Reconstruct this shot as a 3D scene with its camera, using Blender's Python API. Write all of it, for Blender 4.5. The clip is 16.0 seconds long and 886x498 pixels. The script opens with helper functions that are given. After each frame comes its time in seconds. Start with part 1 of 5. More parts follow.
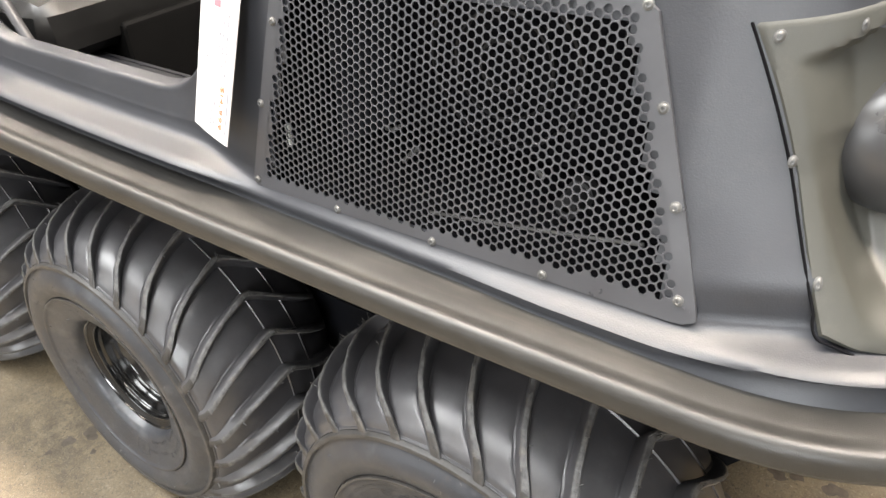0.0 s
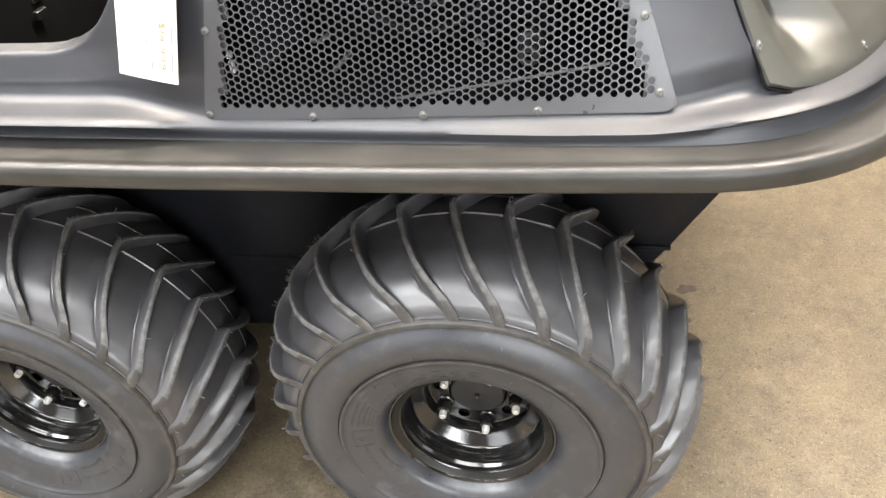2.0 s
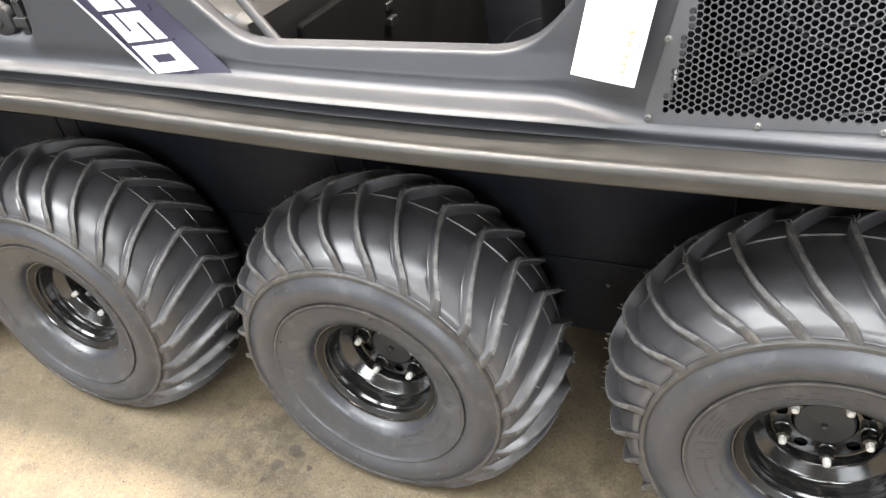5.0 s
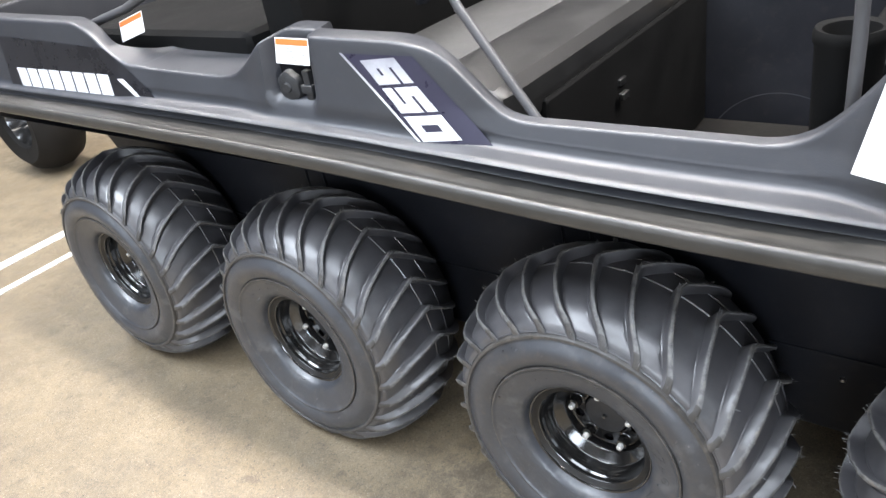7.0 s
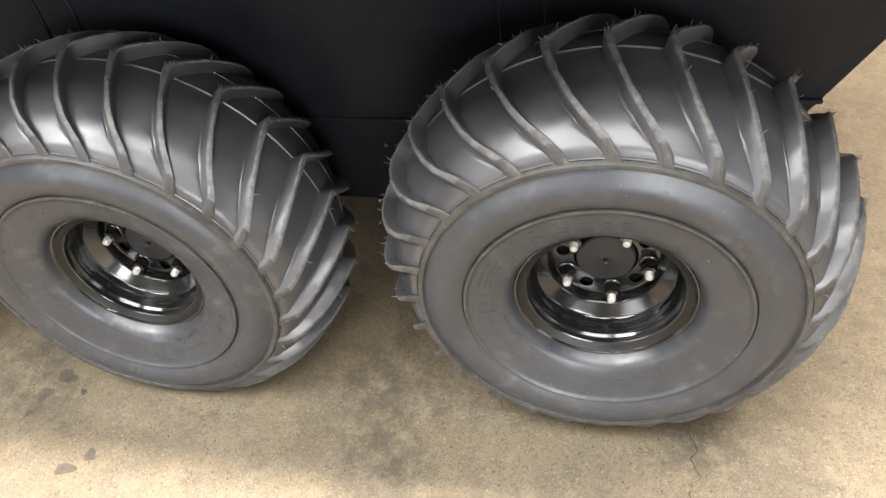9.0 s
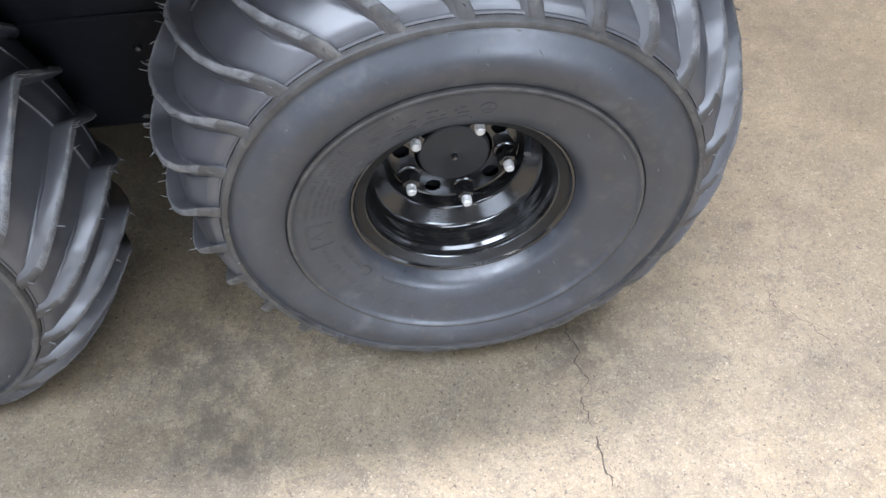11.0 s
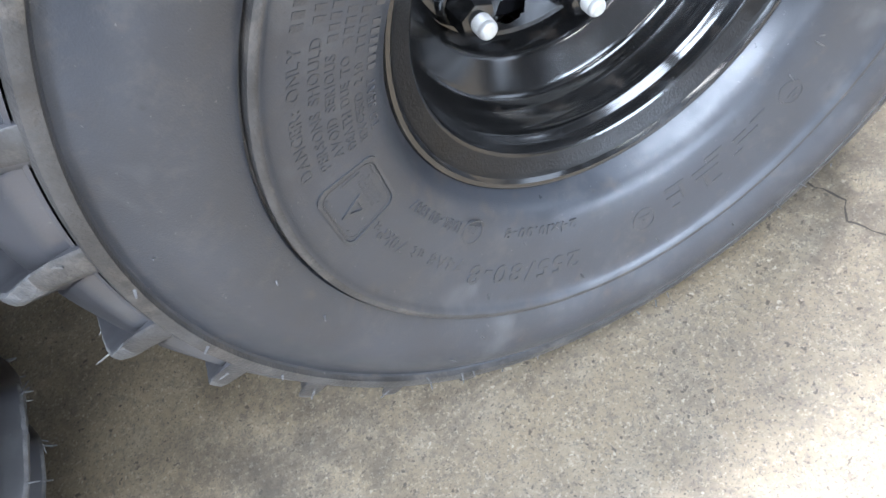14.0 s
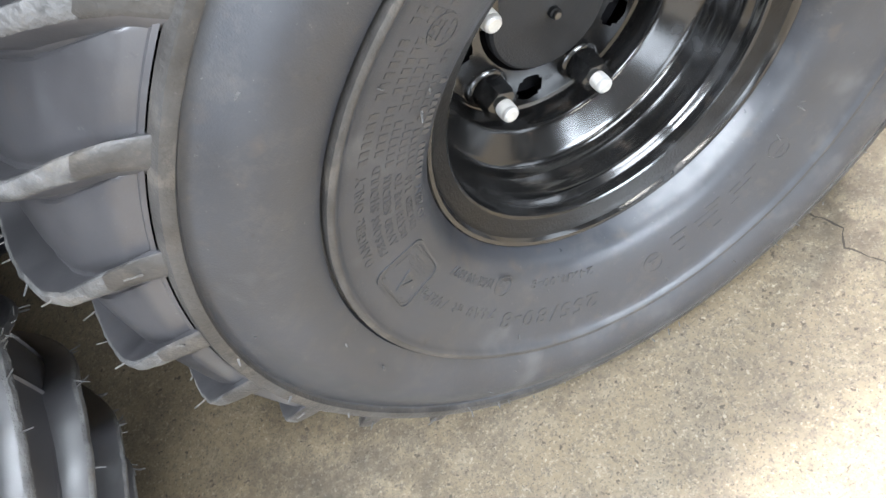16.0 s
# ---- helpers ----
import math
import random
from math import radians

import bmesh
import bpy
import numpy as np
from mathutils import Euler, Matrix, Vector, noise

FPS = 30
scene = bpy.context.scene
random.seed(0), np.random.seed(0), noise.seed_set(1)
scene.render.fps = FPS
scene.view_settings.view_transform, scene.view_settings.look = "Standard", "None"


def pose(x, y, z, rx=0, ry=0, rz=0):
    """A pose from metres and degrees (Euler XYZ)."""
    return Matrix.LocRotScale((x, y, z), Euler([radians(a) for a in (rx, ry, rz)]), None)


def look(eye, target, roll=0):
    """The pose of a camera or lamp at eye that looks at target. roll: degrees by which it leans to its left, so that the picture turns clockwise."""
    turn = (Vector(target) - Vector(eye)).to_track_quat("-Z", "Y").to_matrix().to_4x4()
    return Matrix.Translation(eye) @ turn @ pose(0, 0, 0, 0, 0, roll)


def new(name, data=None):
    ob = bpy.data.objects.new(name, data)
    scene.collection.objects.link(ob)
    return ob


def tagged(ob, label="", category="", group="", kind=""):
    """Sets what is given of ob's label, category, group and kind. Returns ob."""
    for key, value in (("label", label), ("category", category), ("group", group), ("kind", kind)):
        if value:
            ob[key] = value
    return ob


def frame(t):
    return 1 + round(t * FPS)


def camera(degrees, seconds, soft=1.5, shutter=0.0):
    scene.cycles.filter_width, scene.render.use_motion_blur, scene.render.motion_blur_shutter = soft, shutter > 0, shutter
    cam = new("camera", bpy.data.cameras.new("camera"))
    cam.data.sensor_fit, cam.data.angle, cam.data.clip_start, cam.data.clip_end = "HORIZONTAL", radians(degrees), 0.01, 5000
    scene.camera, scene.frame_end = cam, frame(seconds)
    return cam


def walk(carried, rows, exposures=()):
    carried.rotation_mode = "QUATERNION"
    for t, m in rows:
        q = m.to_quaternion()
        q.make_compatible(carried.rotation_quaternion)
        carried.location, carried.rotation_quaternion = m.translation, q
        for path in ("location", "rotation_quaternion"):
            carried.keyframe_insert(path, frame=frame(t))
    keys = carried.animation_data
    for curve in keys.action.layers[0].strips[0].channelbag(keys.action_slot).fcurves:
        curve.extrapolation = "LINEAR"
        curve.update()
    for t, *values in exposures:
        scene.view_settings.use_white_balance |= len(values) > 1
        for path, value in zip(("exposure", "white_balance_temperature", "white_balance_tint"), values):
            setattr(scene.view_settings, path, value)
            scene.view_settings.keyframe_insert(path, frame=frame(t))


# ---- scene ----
cam = camera(61.9, 16.0)
EXPOSURES = [(0, 0.05, 7350, 14), (0.7, 0.15, 7400, 14), (1.5, 0.26, 7750, 14), (2.0, 0.23, 7300, 14), (3.5, 0.25, 6700, 14), (4.5, 0.3, 6550, 13), (5.0, 0.36, 7150, 13), (7.5, 0.0, 6350, 13), (8.0, 0.15, 6450, 13), (8.6, 0.29, 7250, 14), (9.0, 0.33, 7350, 14), (9.5, 0.15, 6350, 14), (10.2, 0.05, 6050, 15), (12.5, -0.1, 5950, 15), (13.1, 0.1, 5700, 16), (13.6, 0.36, 5600, 14), (14.0, 0.55, 5850, 13), (14.4, 0.76, 6300, 12), (16.0, 0.64, 6500, 12)]
PATH = [
    (0, (0.319, -0.385, 1.131), (-0.664, 0.93, -0.01), -3.3),
    (0.5, (0.242, -0.4, 1.123), (-0.598, 1.015, -0.013), -3.9),
    (1, (0.19, -0.411, 1.104), (-0.503, 1.066, -0.054), -5.5),
    (1.5, (0.146, -0.495, 1.098), (-0.36, 1.023, -0.102), -5.9),
    (2, (0.131, -0.583, 1.106), (-0.221, 0.94, -0.142), -6.1),
    (2.5, (0.133, -0.559, 1.079), (-0.113, 0.952, -0.208), -5.7),
    (3, (0.079, -0.592, 1.077), (-0.147, 0.908, -0.227), -5.7),
    (3.5, (0.021, -0.632, 1.088), (-0.262, 0.869, -0.203), -6.0),
    (4, (-0.022, -0.651, 1.1), (-0.423, 0.845, -0.166), -6.7),
    (4.5, (-0.069, -0.673, 1.113), (-0.646, 0.806, -0.105), -7.8),
    (5, (-0.126, -0.703, 1.137), (-0.89, 0.738, -0.021), -8.8),
    (5.2, (-0.153, -0.721, 1.151), (-0.985, 0.703, 0.02), -9.0),
    (6.25, (-0.25, -0.804, 1.217), (-1.408, 0.505, 0.232), -10.6),
    (7.3, (-0.171, -0.751, 1.193), (-1.301, 0.56, 0.191), -10.7),
    (7.5, (-0.131, -0.717, 1.173), (-1.194, 0.621, 0.135), -10.3),
    (8, (-0.026, -0.668, 1.128), (-0.892, 0.733, -0.007), -9.5),
    (8.5, (-0.03, -0.624, 1.078), (-0.656, 0.79, -0.19), -9.0),
    (9, (-0.026, -0.606, 0.996), (-0.407, 0.773, -0.402), -7.4),
    (9.5, (-0.019, -0.524, 0.905), (-0.221, 0.793, -0.587), -5.4),
    (10, (-0.02, -0.449, 0.855), (-0.092, 0.808, -0.699), -3.2),
    (10.2, (-0.021, -0.436, 0.848), (-0.055, 0.807, -0.719), -2.4),
    (11.25, (-0.108, -0.458, 0.849), (0.085, 0.728, -0.746), -1.2),
    (12.3, (-0.176, -0.416, 0.83), (0.119, 0.616, -0.676), -2.9),
    (12.5, (-0.169, -0.378, 0.815), (0.130, 0.635, -0.704), -4.1),
    (13, (-0.152, -0.277, 0.762), (0.119, 0.659, -0.811), -8.8),
    (13.5, (-0.162, -0.209, 0.642), (0.046, 0.717, -0.946), -16.7),
    (14, (-0.143, -0.174, 0.507), (-0.051, 0.810, -1.056), -27.9),
    (14.5, (-0.138, -0.153, 0.458), (-0.108, 0.858, -1.090), -34.0),
    (15, (-0.133, -0.159, 0.466), (-0.123, 0.880, -1.065), -36.4),
    (15.5, (-0.124, -0.161, 0.491), (-0.117, 0.865, -1.048), -35.2),
    (16, (-0.131, -0.185, 0.577), (-0.105, 0.831, -0.968), -33.2),
]
walk(cam, [(t, look(eye, target, roll)) for t, eye, target, roll in PATH], EXPOSURES)

# ---- where the light hangs ----
FLOOR = -0.008
LAMP_COLOUR = (1.0, 0.96, 0.90)
LAMP_SIZE = (2.0, 0.4)
LAMPS = [(1.8, 0.65, 440), (-2.0, 0.65, 360), (-5.8, 0.9, 200), (2.5, 4.6, 120), (-1.3, 4.6, 140), (-5.1, 4.6, 140), (2.3, -5.3, 50), (-1.5, -5.3, 50), (-5.3, -5.3, 50)]
# unseen roof panels, added to give tread and ledges their soft overhead light
ADDED_ROOF_LIGHTS, ROOF_COLOUR = [(-3.4, -1.8, 560), (0.7, -1.8, 290)], (0.82, 0.91, 1.0)
# unseen wall lights, placed where the body and tyres mirror something bright
ADDED_DAYLIGHT, DAY_COLOUR = (((-3.9, -5.99), 0, 3.4, 1.0, 3.4, 130), ((2.3, -5.99), 0, 2.6, 1.3, 3.0, 290), ((6.99, -3.0), 90, 3.4, 1.0, 3.4, 60)), (0.78, 0.89, 1.0)

# ---- light: warehouse with high-bay panels overhead ----
world = bpy.data.worlds.new("world")
scene.world = world
world.use_nodes = True
world.node_tree.nodes["Background"].inputs[0].default_value = (0.75, 0.8, 0.9, 1)
world.node_tree.nodes["Background"].inputs[1].default_value = 0.02


# ---- materials ----
def material(name, base, rough=0.5, metal=0.0, spec=0.5, vary=0.25, scale=6.0, grain=0.0, grain_scale=900.0, rough_vary=0.1, tint=None, coat=0.0, dust=0.0, streak=1.0, specks=0.0):
    """A surface with broad stains and fine grain; sizes in metres."""
    m = bpy.data.materials.new(name)
    m.use_nodes = True
    nt = m.node_tree
    bsdf = nt.nodes["Principled BSDF"]
    geo = nt.nodes.new("ShaderNodeNewGeometry")
    n1 = nt.nodes.new("ShaderNodeTexNoise")
    n1.inputs["Scale"].default_value, n1.inputs["Detail"].default_value, n1.inputs["Roughness"].default_value = scale, 6, 0.65
    n2 = nt.nodes.new("ShaderNodeTexNoise")
    n2.inputs["Scale"].default_value, n2.inputs["Detail"].default_value = grain_scale, 2
    nt.links.new(geo.outputs["Position"], n1.inputs["Vector"])
    nt.links.new(geo.outputs["Position"], n2.inputs["Vector"])
    ramp = nt.nodes.new("ShaderNodeMix")
    ramp.data_type = "RGBA"
    hi = tint or tuple(min(1, c * (1 + vary)) for c in base)
    ramp.inputs["A"].default_value = (*(c * (1 - vary) for c in base), 1)
    ramp.inputs["B"].default_value = (*hi, 1)
    mr = nt.nodes.new("ShaderNodeMapRange")
    mr.inputs["From Min"].default_value, mr.inputs["From Max"].default_value = 0.32, 0.68
    nt.links.new(n1.outputs["Fac"], mr.inputs["Value"])
    nt.links.new(mr.outputs["Result"], ramp.inputs["Factor"])
    colour = ramp.outputs["Result"]
    if dust:
        d = nt.nodes.new("ShaderNodeTexNoise")
        d.inputs["Scale"].default_value, d.inputs["Detail"].default_value, d.inputs["Roughness"].default_value = 38, 8, 0.8
        st = nt.nodes.new("ShaderNodeVectorMath")
        st.operation = "MULTIPLY"
        st.inputs[1].default_value = (streak, 1, 1)
        nt.links.new(geo.outputs["Position"], st.inputs[0])
        nt.links.new(st.outputs["Vector"], d.inputs["Vector"])
        dr = nt.nodes.new("ShaderNodeMapRange")
        dr.inputs["From Min"].default_value, dr.inputs["From Max"].default_value, dr.inputs["To Max"].default_value = 0.52, 0.78, dust
        nt.links.new(d.outputs["Fac"], dr.inputs["Value"])
        mx = nt.nodes.new("ShaderNodeMix")
        mx.data_type = "RGBA"
        nt.links.new(dr.outputs["Result"], mx.inputs["Factor"])
        nt.links.new(colour, mx.inputs["A"])
        mx.inputs["B"].default_value = (0.22, 0.19, 0.155, 1)
        colour = mx.outputs["Result"]
    if specks:
        for k, (sc, lo, hi, tone, amount) in enumerate(((420, 0.69, 0.76, (0.20, 0.195, 0.185), 0.8 * specks), (64, 0.60, 0.74, (0.085, 0.068, 0.054), 0.55 * specks), (150, 0.68, 0.74, (0.018, 0.018, 0.019), 0.8 * specks), (21, 0.585, 0.70, (0.104, 0.107, 0.112), 0.7 * specks), (11, 0.56, 0.70, (0.040, 0.041, 0.044), 0.5 * specks))):
            d = nt.nodes.new("ShaderNodeTexNoise")
            d.inputs["Scale"].default_value, d.inputs["Detail"].default_value, d.inputs["Roughness"].default_value = sc, 3, 0.6
            off = nt.nodes.new("ShaderNodeVectorMath")
            off.operation = "ADD"
            off.inputs[1].default_value = (3.7 * k, 1.3, 2.1)
            nt.links.new(geo.outputs["Position"], off.inputs[0])
            nt.links.new(off.outputs["Vector"], d.inputs["Vector"])
            dr = nt.nodes.new("ShaderNodeMapRange")
            dr.inputs["From Min"].default_value, dr.inputs["From Max"].default_value, dr.inputs["To Max"].default_value = lo, hi, amount
            nt.links.new(d.outputs["Fac"], dr.inputs["Value"])
            mx = nt.nodes.new("ShaderNodeMix")
            mx.data_type = "RGBA"
            nt.links.new(dr.outputs["Result"], mx.inputs["Factor"])
            nt.links.new(colour, mx.inputs["A"])
            mx.inputs["B"].default_value = (*tone, 1)
            colour = mx.outputs["Result"]
    nt.links.new(colour, bsdf.inputs["Base Color"])
    rr = nt.nodes.new("ShaderNodeMapRange")
    rr.inputs["From Min"].default_value, rr.inputs["From Max"].default_value = 0.3, 0.7
    rr.inputs["To Min"].default_value, rr.inputs["To Max"].default_value = max(0.02, rough - rough_vary), min(1, rough + rough_vary)
    nt.links.new(n1.outputs["Fac"], rr.inputs["Value"])
    nt.links.new(rr.outputs["Result"], bsdf.inputs["Roughness"])
    bsdf.inputs["Metallic"].default_value = metal
    bsdf.inputs["Specular IOR Level"].default_value = spec
    bsdf.inputs["Coat Weight"].default_value = coat
    if grain:
        bump = nt.nodes.new("ShaderNodeBump")
        bump.inputs["Strength"].default_value, bump.inputs["Distance"].default_value = grain, 0.001
        nt.links.new(n2.outputs["Fac"], bump.inputs["Height"])
        nt.links.new(bump.outputs["Normal"], bsdf.inputs["Normal"])
    return m


def concrete():
    """Worn, sealed warehouse slab: clouds, grey aggregate specks, pits and scuffs."""
    m = bpy.data.materials.new("concrete")
    m.use_nodes = True
    nt = m.node_tree
    bsdf = nt.nodes["Principled BSDF"]
    geo = nt.nodes.new("ShaderNodeNewGeometry")

    def tex(scale, detail, rough=0.6):
        n = nt.nodes.new("ShaderNodeTexNoise")
        n.inputs["Scale"].default_value, n.inputs["Detail"].default_value, n.inputs["Roughness"].default_value = scale, detail, rough
        nt.links.new(geo.outputs["Position"], n.inputs["Vector"])
        return n.outputs["Fac"]

    def rng(src, a, b, lo, hi):
        r = nt.nodes.new("ShaderNodeMapRange")
        for k, v in zip(("From Min", "From Max", "To Min", "To Max"), (a, b, lo, hi)):
            r.inputs[k].default_value = v
        nt.links.new(src, r.inputs["Value"])
        return r.outputs["Result"]

    def mix(fac, a, b):
        x = nt.nodes.new("ShaderNodeMix")
        x.data_type = "RGBA"
        nt.links.new(fac, x.inputs["Factor"])
        for k, v in (("A", a), ("B", b)):
            if isinstance(v, tuple):
                x.inputs[k].default_value = (1.03 * v[0], v[1], 0.90 * v[2], 1)
            else:
                nt.links.new(v, x.inputs[k])
        return x.outputs["Result"]

    c = mix(rng(tex(1.9, 7, 0.72), 0.3, 0.7, 0, 1), (0.128, 0.100, 0.068), (0.225, 0.183, 0.130))
    c = mix(rng(tex(6.5, 7, 0.8), 0.44, 0.62, 0, 0.8), c, (0.122, 0.100, 0.076))
    c = mix(rng(tex(19, 5, 0.7), 0.56, 0.68, 0, 0.6), c, (0.074, 0.060, 0.046))
    c = mix(rng(tex(30, 6, 0.75), 0.50, 0.72, 0, 0.45), c, (0.27, 0.236, 0.19))
    c = mix(rng(tex(140, 6, 0.85), 0.50, 0.61, 0, 0.8), c, (0.098, 0.083, 0.066))
    c = mix(rng(tex(330, 4, 0.7), 0.55, 0.66, 0, 0.55), c, (0.33, 0.295, 0.24))
    c = mix(rng(tex(520, 3, 0.6), 0.57, 0.66, 0, 0.75), c, (0.055, 0.046, 0.037))
    c = mix(rng(tex(170, 3, 0.5), 0.69, 0.72, 0, 0.6), c, (0.34, 0.31, 0.26))
    c = mix(rng(tex(190, 3, 0.5), 0.665, 0.70, 0, 0.85), c, (0.04, 0.033, 0.026))
    c = mix(rng(tex(5.3, 4, 0.6), 0.62, 0.74, 0, 0.5), c, (0.075, 0.062, 0.05))
    # darker mottled patches in the slab beside the wheels, each fading outwards
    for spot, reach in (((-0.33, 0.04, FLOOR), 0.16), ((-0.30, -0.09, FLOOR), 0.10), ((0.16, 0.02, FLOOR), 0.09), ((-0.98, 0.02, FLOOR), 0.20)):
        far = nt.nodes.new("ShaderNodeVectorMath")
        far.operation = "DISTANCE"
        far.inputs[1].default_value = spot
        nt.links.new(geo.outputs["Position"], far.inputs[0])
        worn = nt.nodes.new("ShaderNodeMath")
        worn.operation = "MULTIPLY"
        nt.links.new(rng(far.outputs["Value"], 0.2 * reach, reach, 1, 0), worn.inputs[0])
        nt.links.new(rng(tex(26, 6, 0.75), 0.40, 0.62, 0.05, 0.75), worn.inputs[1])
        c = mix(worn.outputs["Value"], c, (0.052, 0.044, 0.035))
    nt.links.new(c, bsdf.inputs["Base Color"])
    nt.links.new(rng(tex(14, 6, 0.7), 0.3, 0.7, 0.34, 0.58), bsdf.inputs["Roughness"])
    bump = nt.nodes.new("ShaderNodeBump")
    bump.inputs["Strength"].default_value, bump.inputs["Distance"].default_value = 0.55, 0.0015
    nt.links.new(tex(160, 5, 0.7), bump.inputs["Height"])
    nt.links.new(bump.outputs["Normal"], bsdf.inputs["Normal"])
    return m


CONCRETE = concrete()
PLASTIC = material("moulded_plastic", (0.027, 0.029, 0.035), spec=0.68, rough=0.43, vary=0.12, scale=9, grain=0.16, grain_scale=700, rough_vary=0.05, dust=0.06)
RAIL = material("rub_rail_plastic", (0.029, 0.028, 0.026), spec=0.6, rough=0.35, vary=0.2, scale=16, grain=0.25, grain_scale=1200, rough_vary=0.06, dust=0.28, streak=0.1)
TUB = material("tub_plastic", (0.0075, 0.0082, 0.011), rough=0.5, spec=0.22, vary=0.2, scale=7, grain=0.2, rough_vary=0.08, dust=0.05)
PLATE = material("powder_coated_steel", (0.055, 0.056, 0.063), spec=0.9, rough=0.36, vary=0.1, scale=12, grain=0.15, grain_scale=2500)
INSERT = material("grey_insert_plastic", (0.058, 0.058, 0.050), spec=0.55, rough=0.42, vary=0.12, scale=9, grain=0.2, grain_scale=1500, dust=0.1)
RUBBER = material("tyre_rubber", (0.033, 0.036, 0.043), spec=0.8, rough=0.37, vary=0.18, scale=24, grain=0.16, grain_scale=1400, rough_vary=0.10, dust=0.20, specks=0.7)
TREAD = material("tread_rubber", (0.053, 0.052, 0.056), rough=0.375, spec=1.0, vary=0.3, scale=14, grain=0.06, grain_scale=900, rough_vary=0.08, dust=0.08, specks=0.45)
LUGRUB = material("lug_rubber", (0.11, 0.109, 0.108), rough=0.5, vary=0.5, scale=90, grain=0.8, grain_scale=500, dust=0.85)
STRIP = material("shoulder_rubber", (0.052, 0.049, 0.046), rough=0.48, vary=0.35, scale=60, grain=0.4, grain_scale=600, dust=0.6, specks=0.4)
LETTER = material("raised_rubber", (0.038, 0.039, 0.042), spec=0.75, rough=0.37, vary=0.15, scale=40, grain=0.3, rough_vary=0.06, dust=0.2)
RIM = material("gloss_black_paint", (0.007, 0.007, 0.007), rough=0.15, spec=1.0, vary=0.2, scale=30, rough_vary=0.07, dust=0.06, specks=0.5)
CAP = material("matt_black_cap", (0.018, 0.019, 0.021), rough=0.5, vary=0.15, scale=40, grain=0.4)
ZINC = material("zinc_plated_steel", (0.20, 0.20, 0.198), rough=0.36, metal=1.0, vary=0.2, scale=120, dust=0.1)
STUD = material("bright_stud_end", (0.66, 0.655, 0.63), rough=0.4, metal=0.35, vary=0.1, scale=200)
PAPER = material("white_card", (0.76, 0.76, 0.76), rough=0.55, vary=0.03, scale=6)
ORANGE = material("orange_ink", (0.78, 0.15, 0.03), rough=0.5, vary=0.05)
PRICE = material("pale_orange_ink", (0.72, 0.24, 0.09), rough=0.5, vary=0.05)
INK = material("grey_ink", (0.25, 0.25, 0.27), rough=0.5, vary=0.1)
BLUE = material("blue_ink", (0.16, 0.24, 0.55), rough=0.5, vary=0.1)
RED = material("red_ink", (0.62, 0.22, 0.26), rough=0.5, vary=0.1)
DECALDARK = material("dark_vinyl", (0.028, 0.026, 0.048), rough=0.3, vary=0.15, scale=12)
DECALWHITE = material("white_vinyl", (0.68, 0.68, 0.71), rough=0.35, vary=0.22, scale=26)
def faded_numerals():
    """White vinyl whose print fades to grey towards its upper edge."""
    nt = DECALWHITE.node_tree
    bsdf = nt.nodes["Principled BSDF"]
    geo = nt.nodes.new("ShaderNodeNewGeometry")
    split = nt.nodes.new("ShaderNodeSeparateXYZ")
    nt.links.new(geo.outputs["Position"], split.inputs[0])
    fade = nt.nodes.new("ShaderNodeMapRange")
    fade.inputs["From Min"].default_value, fade.inputs["From Max"].default_value, fade.inputs["To Max"].default_value = 0.835, 0.905, 0.72
    nt.links.new(split.outputs["Z"], fade.inputs["Value"])
    mx = nt.nodes.new("ShaderNodeMix")
    mx.data_type = "RGBA"
    nt.links.new(fade.outputs["Result"], mx.inputs["Factor"])
    nt.links.new(bsdf.inputs["Base Color"].links[0].from_socket, mx.inputs["A"])
    mx.inputs["B"].default_value = (0.13, 0.13, 0.17, 1)
    nt.links.new(mx.outputs["Result"], bsdf.inputs["Base Color"])


faded_numerals()
DECALBLACK = material("black_vinyl", (0.014, 0.014, 0.017), rough=0.3, vary=0.3, scale=14)
VINYL = material("grey_seat_vinyl", (0.065, 0.064, 0.063), rough=0.5, vary=0.08, scale=8, grain=0.4, grain_scale=900)
GLOSSV = material("glossy_black_vinyl", (0.014, 0.014, 0.014), rough=0.36, spec=0.6, vary=0.2, scale=8, grain=0.3)
BLACKV = material("black_seat_vinyl", (0.006, 0.006, 0.006), rough=0.7, spec=0.08, vary=0.2, scale=8, grain=0.4)
MAT = material("black_rubber_mat", (0.012, 0.011, 0.010), rough=0.75, spec=0.15, vary=0.3, scale=7, grain=0.5)
HEADLAMP = material("satin_headlamp", (0.05, 0.05, 0.052), rough=0.34, spec=1.0, vary=0.1, scale=12)
STEEL = material("painted_tube", (0.06, 0.06, 0.064), rough=0.42, vary=0.1, scale=30)
GREYM = material("dull_grey_metal", (0.13, 0.13, 0.126), rough=0.45, metal=0.4, vary=0.2, scale=90)
WHITEP = material("white_plastic", (0.7, 0.7, 0.68), rough=0.45, vary=0.1, scale=80)
LINE = material("white_floor_paint", (0.74, 0.73, 0.70), rough=0.5, vary=0.12, scale=20, grain=0.3)
# near-black puts the shade of bay and latch recess into colour; also black parts
DARK = material("shade_and_part_black", (0.004, 0.004, 0.005), rough=0.8, spec=0.1, vary=0.3, scale=12)
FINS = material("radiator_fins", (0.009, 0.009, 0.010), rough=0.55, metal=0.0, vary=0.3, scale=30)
WALLP = material("painted_wall", (0.115, 0.112, 0.11), rough=0.7, vary=0.08, scale=1.2)
CEIL = material("grey_ceiling", (0.12, 0.12, 0.12), rough=0.8, vary=0.05, scale=1.0)
CRACK = material("crack_dark", (0.045, 0.038, 0.03), rough=0.9, vary=0.3, scale=60)


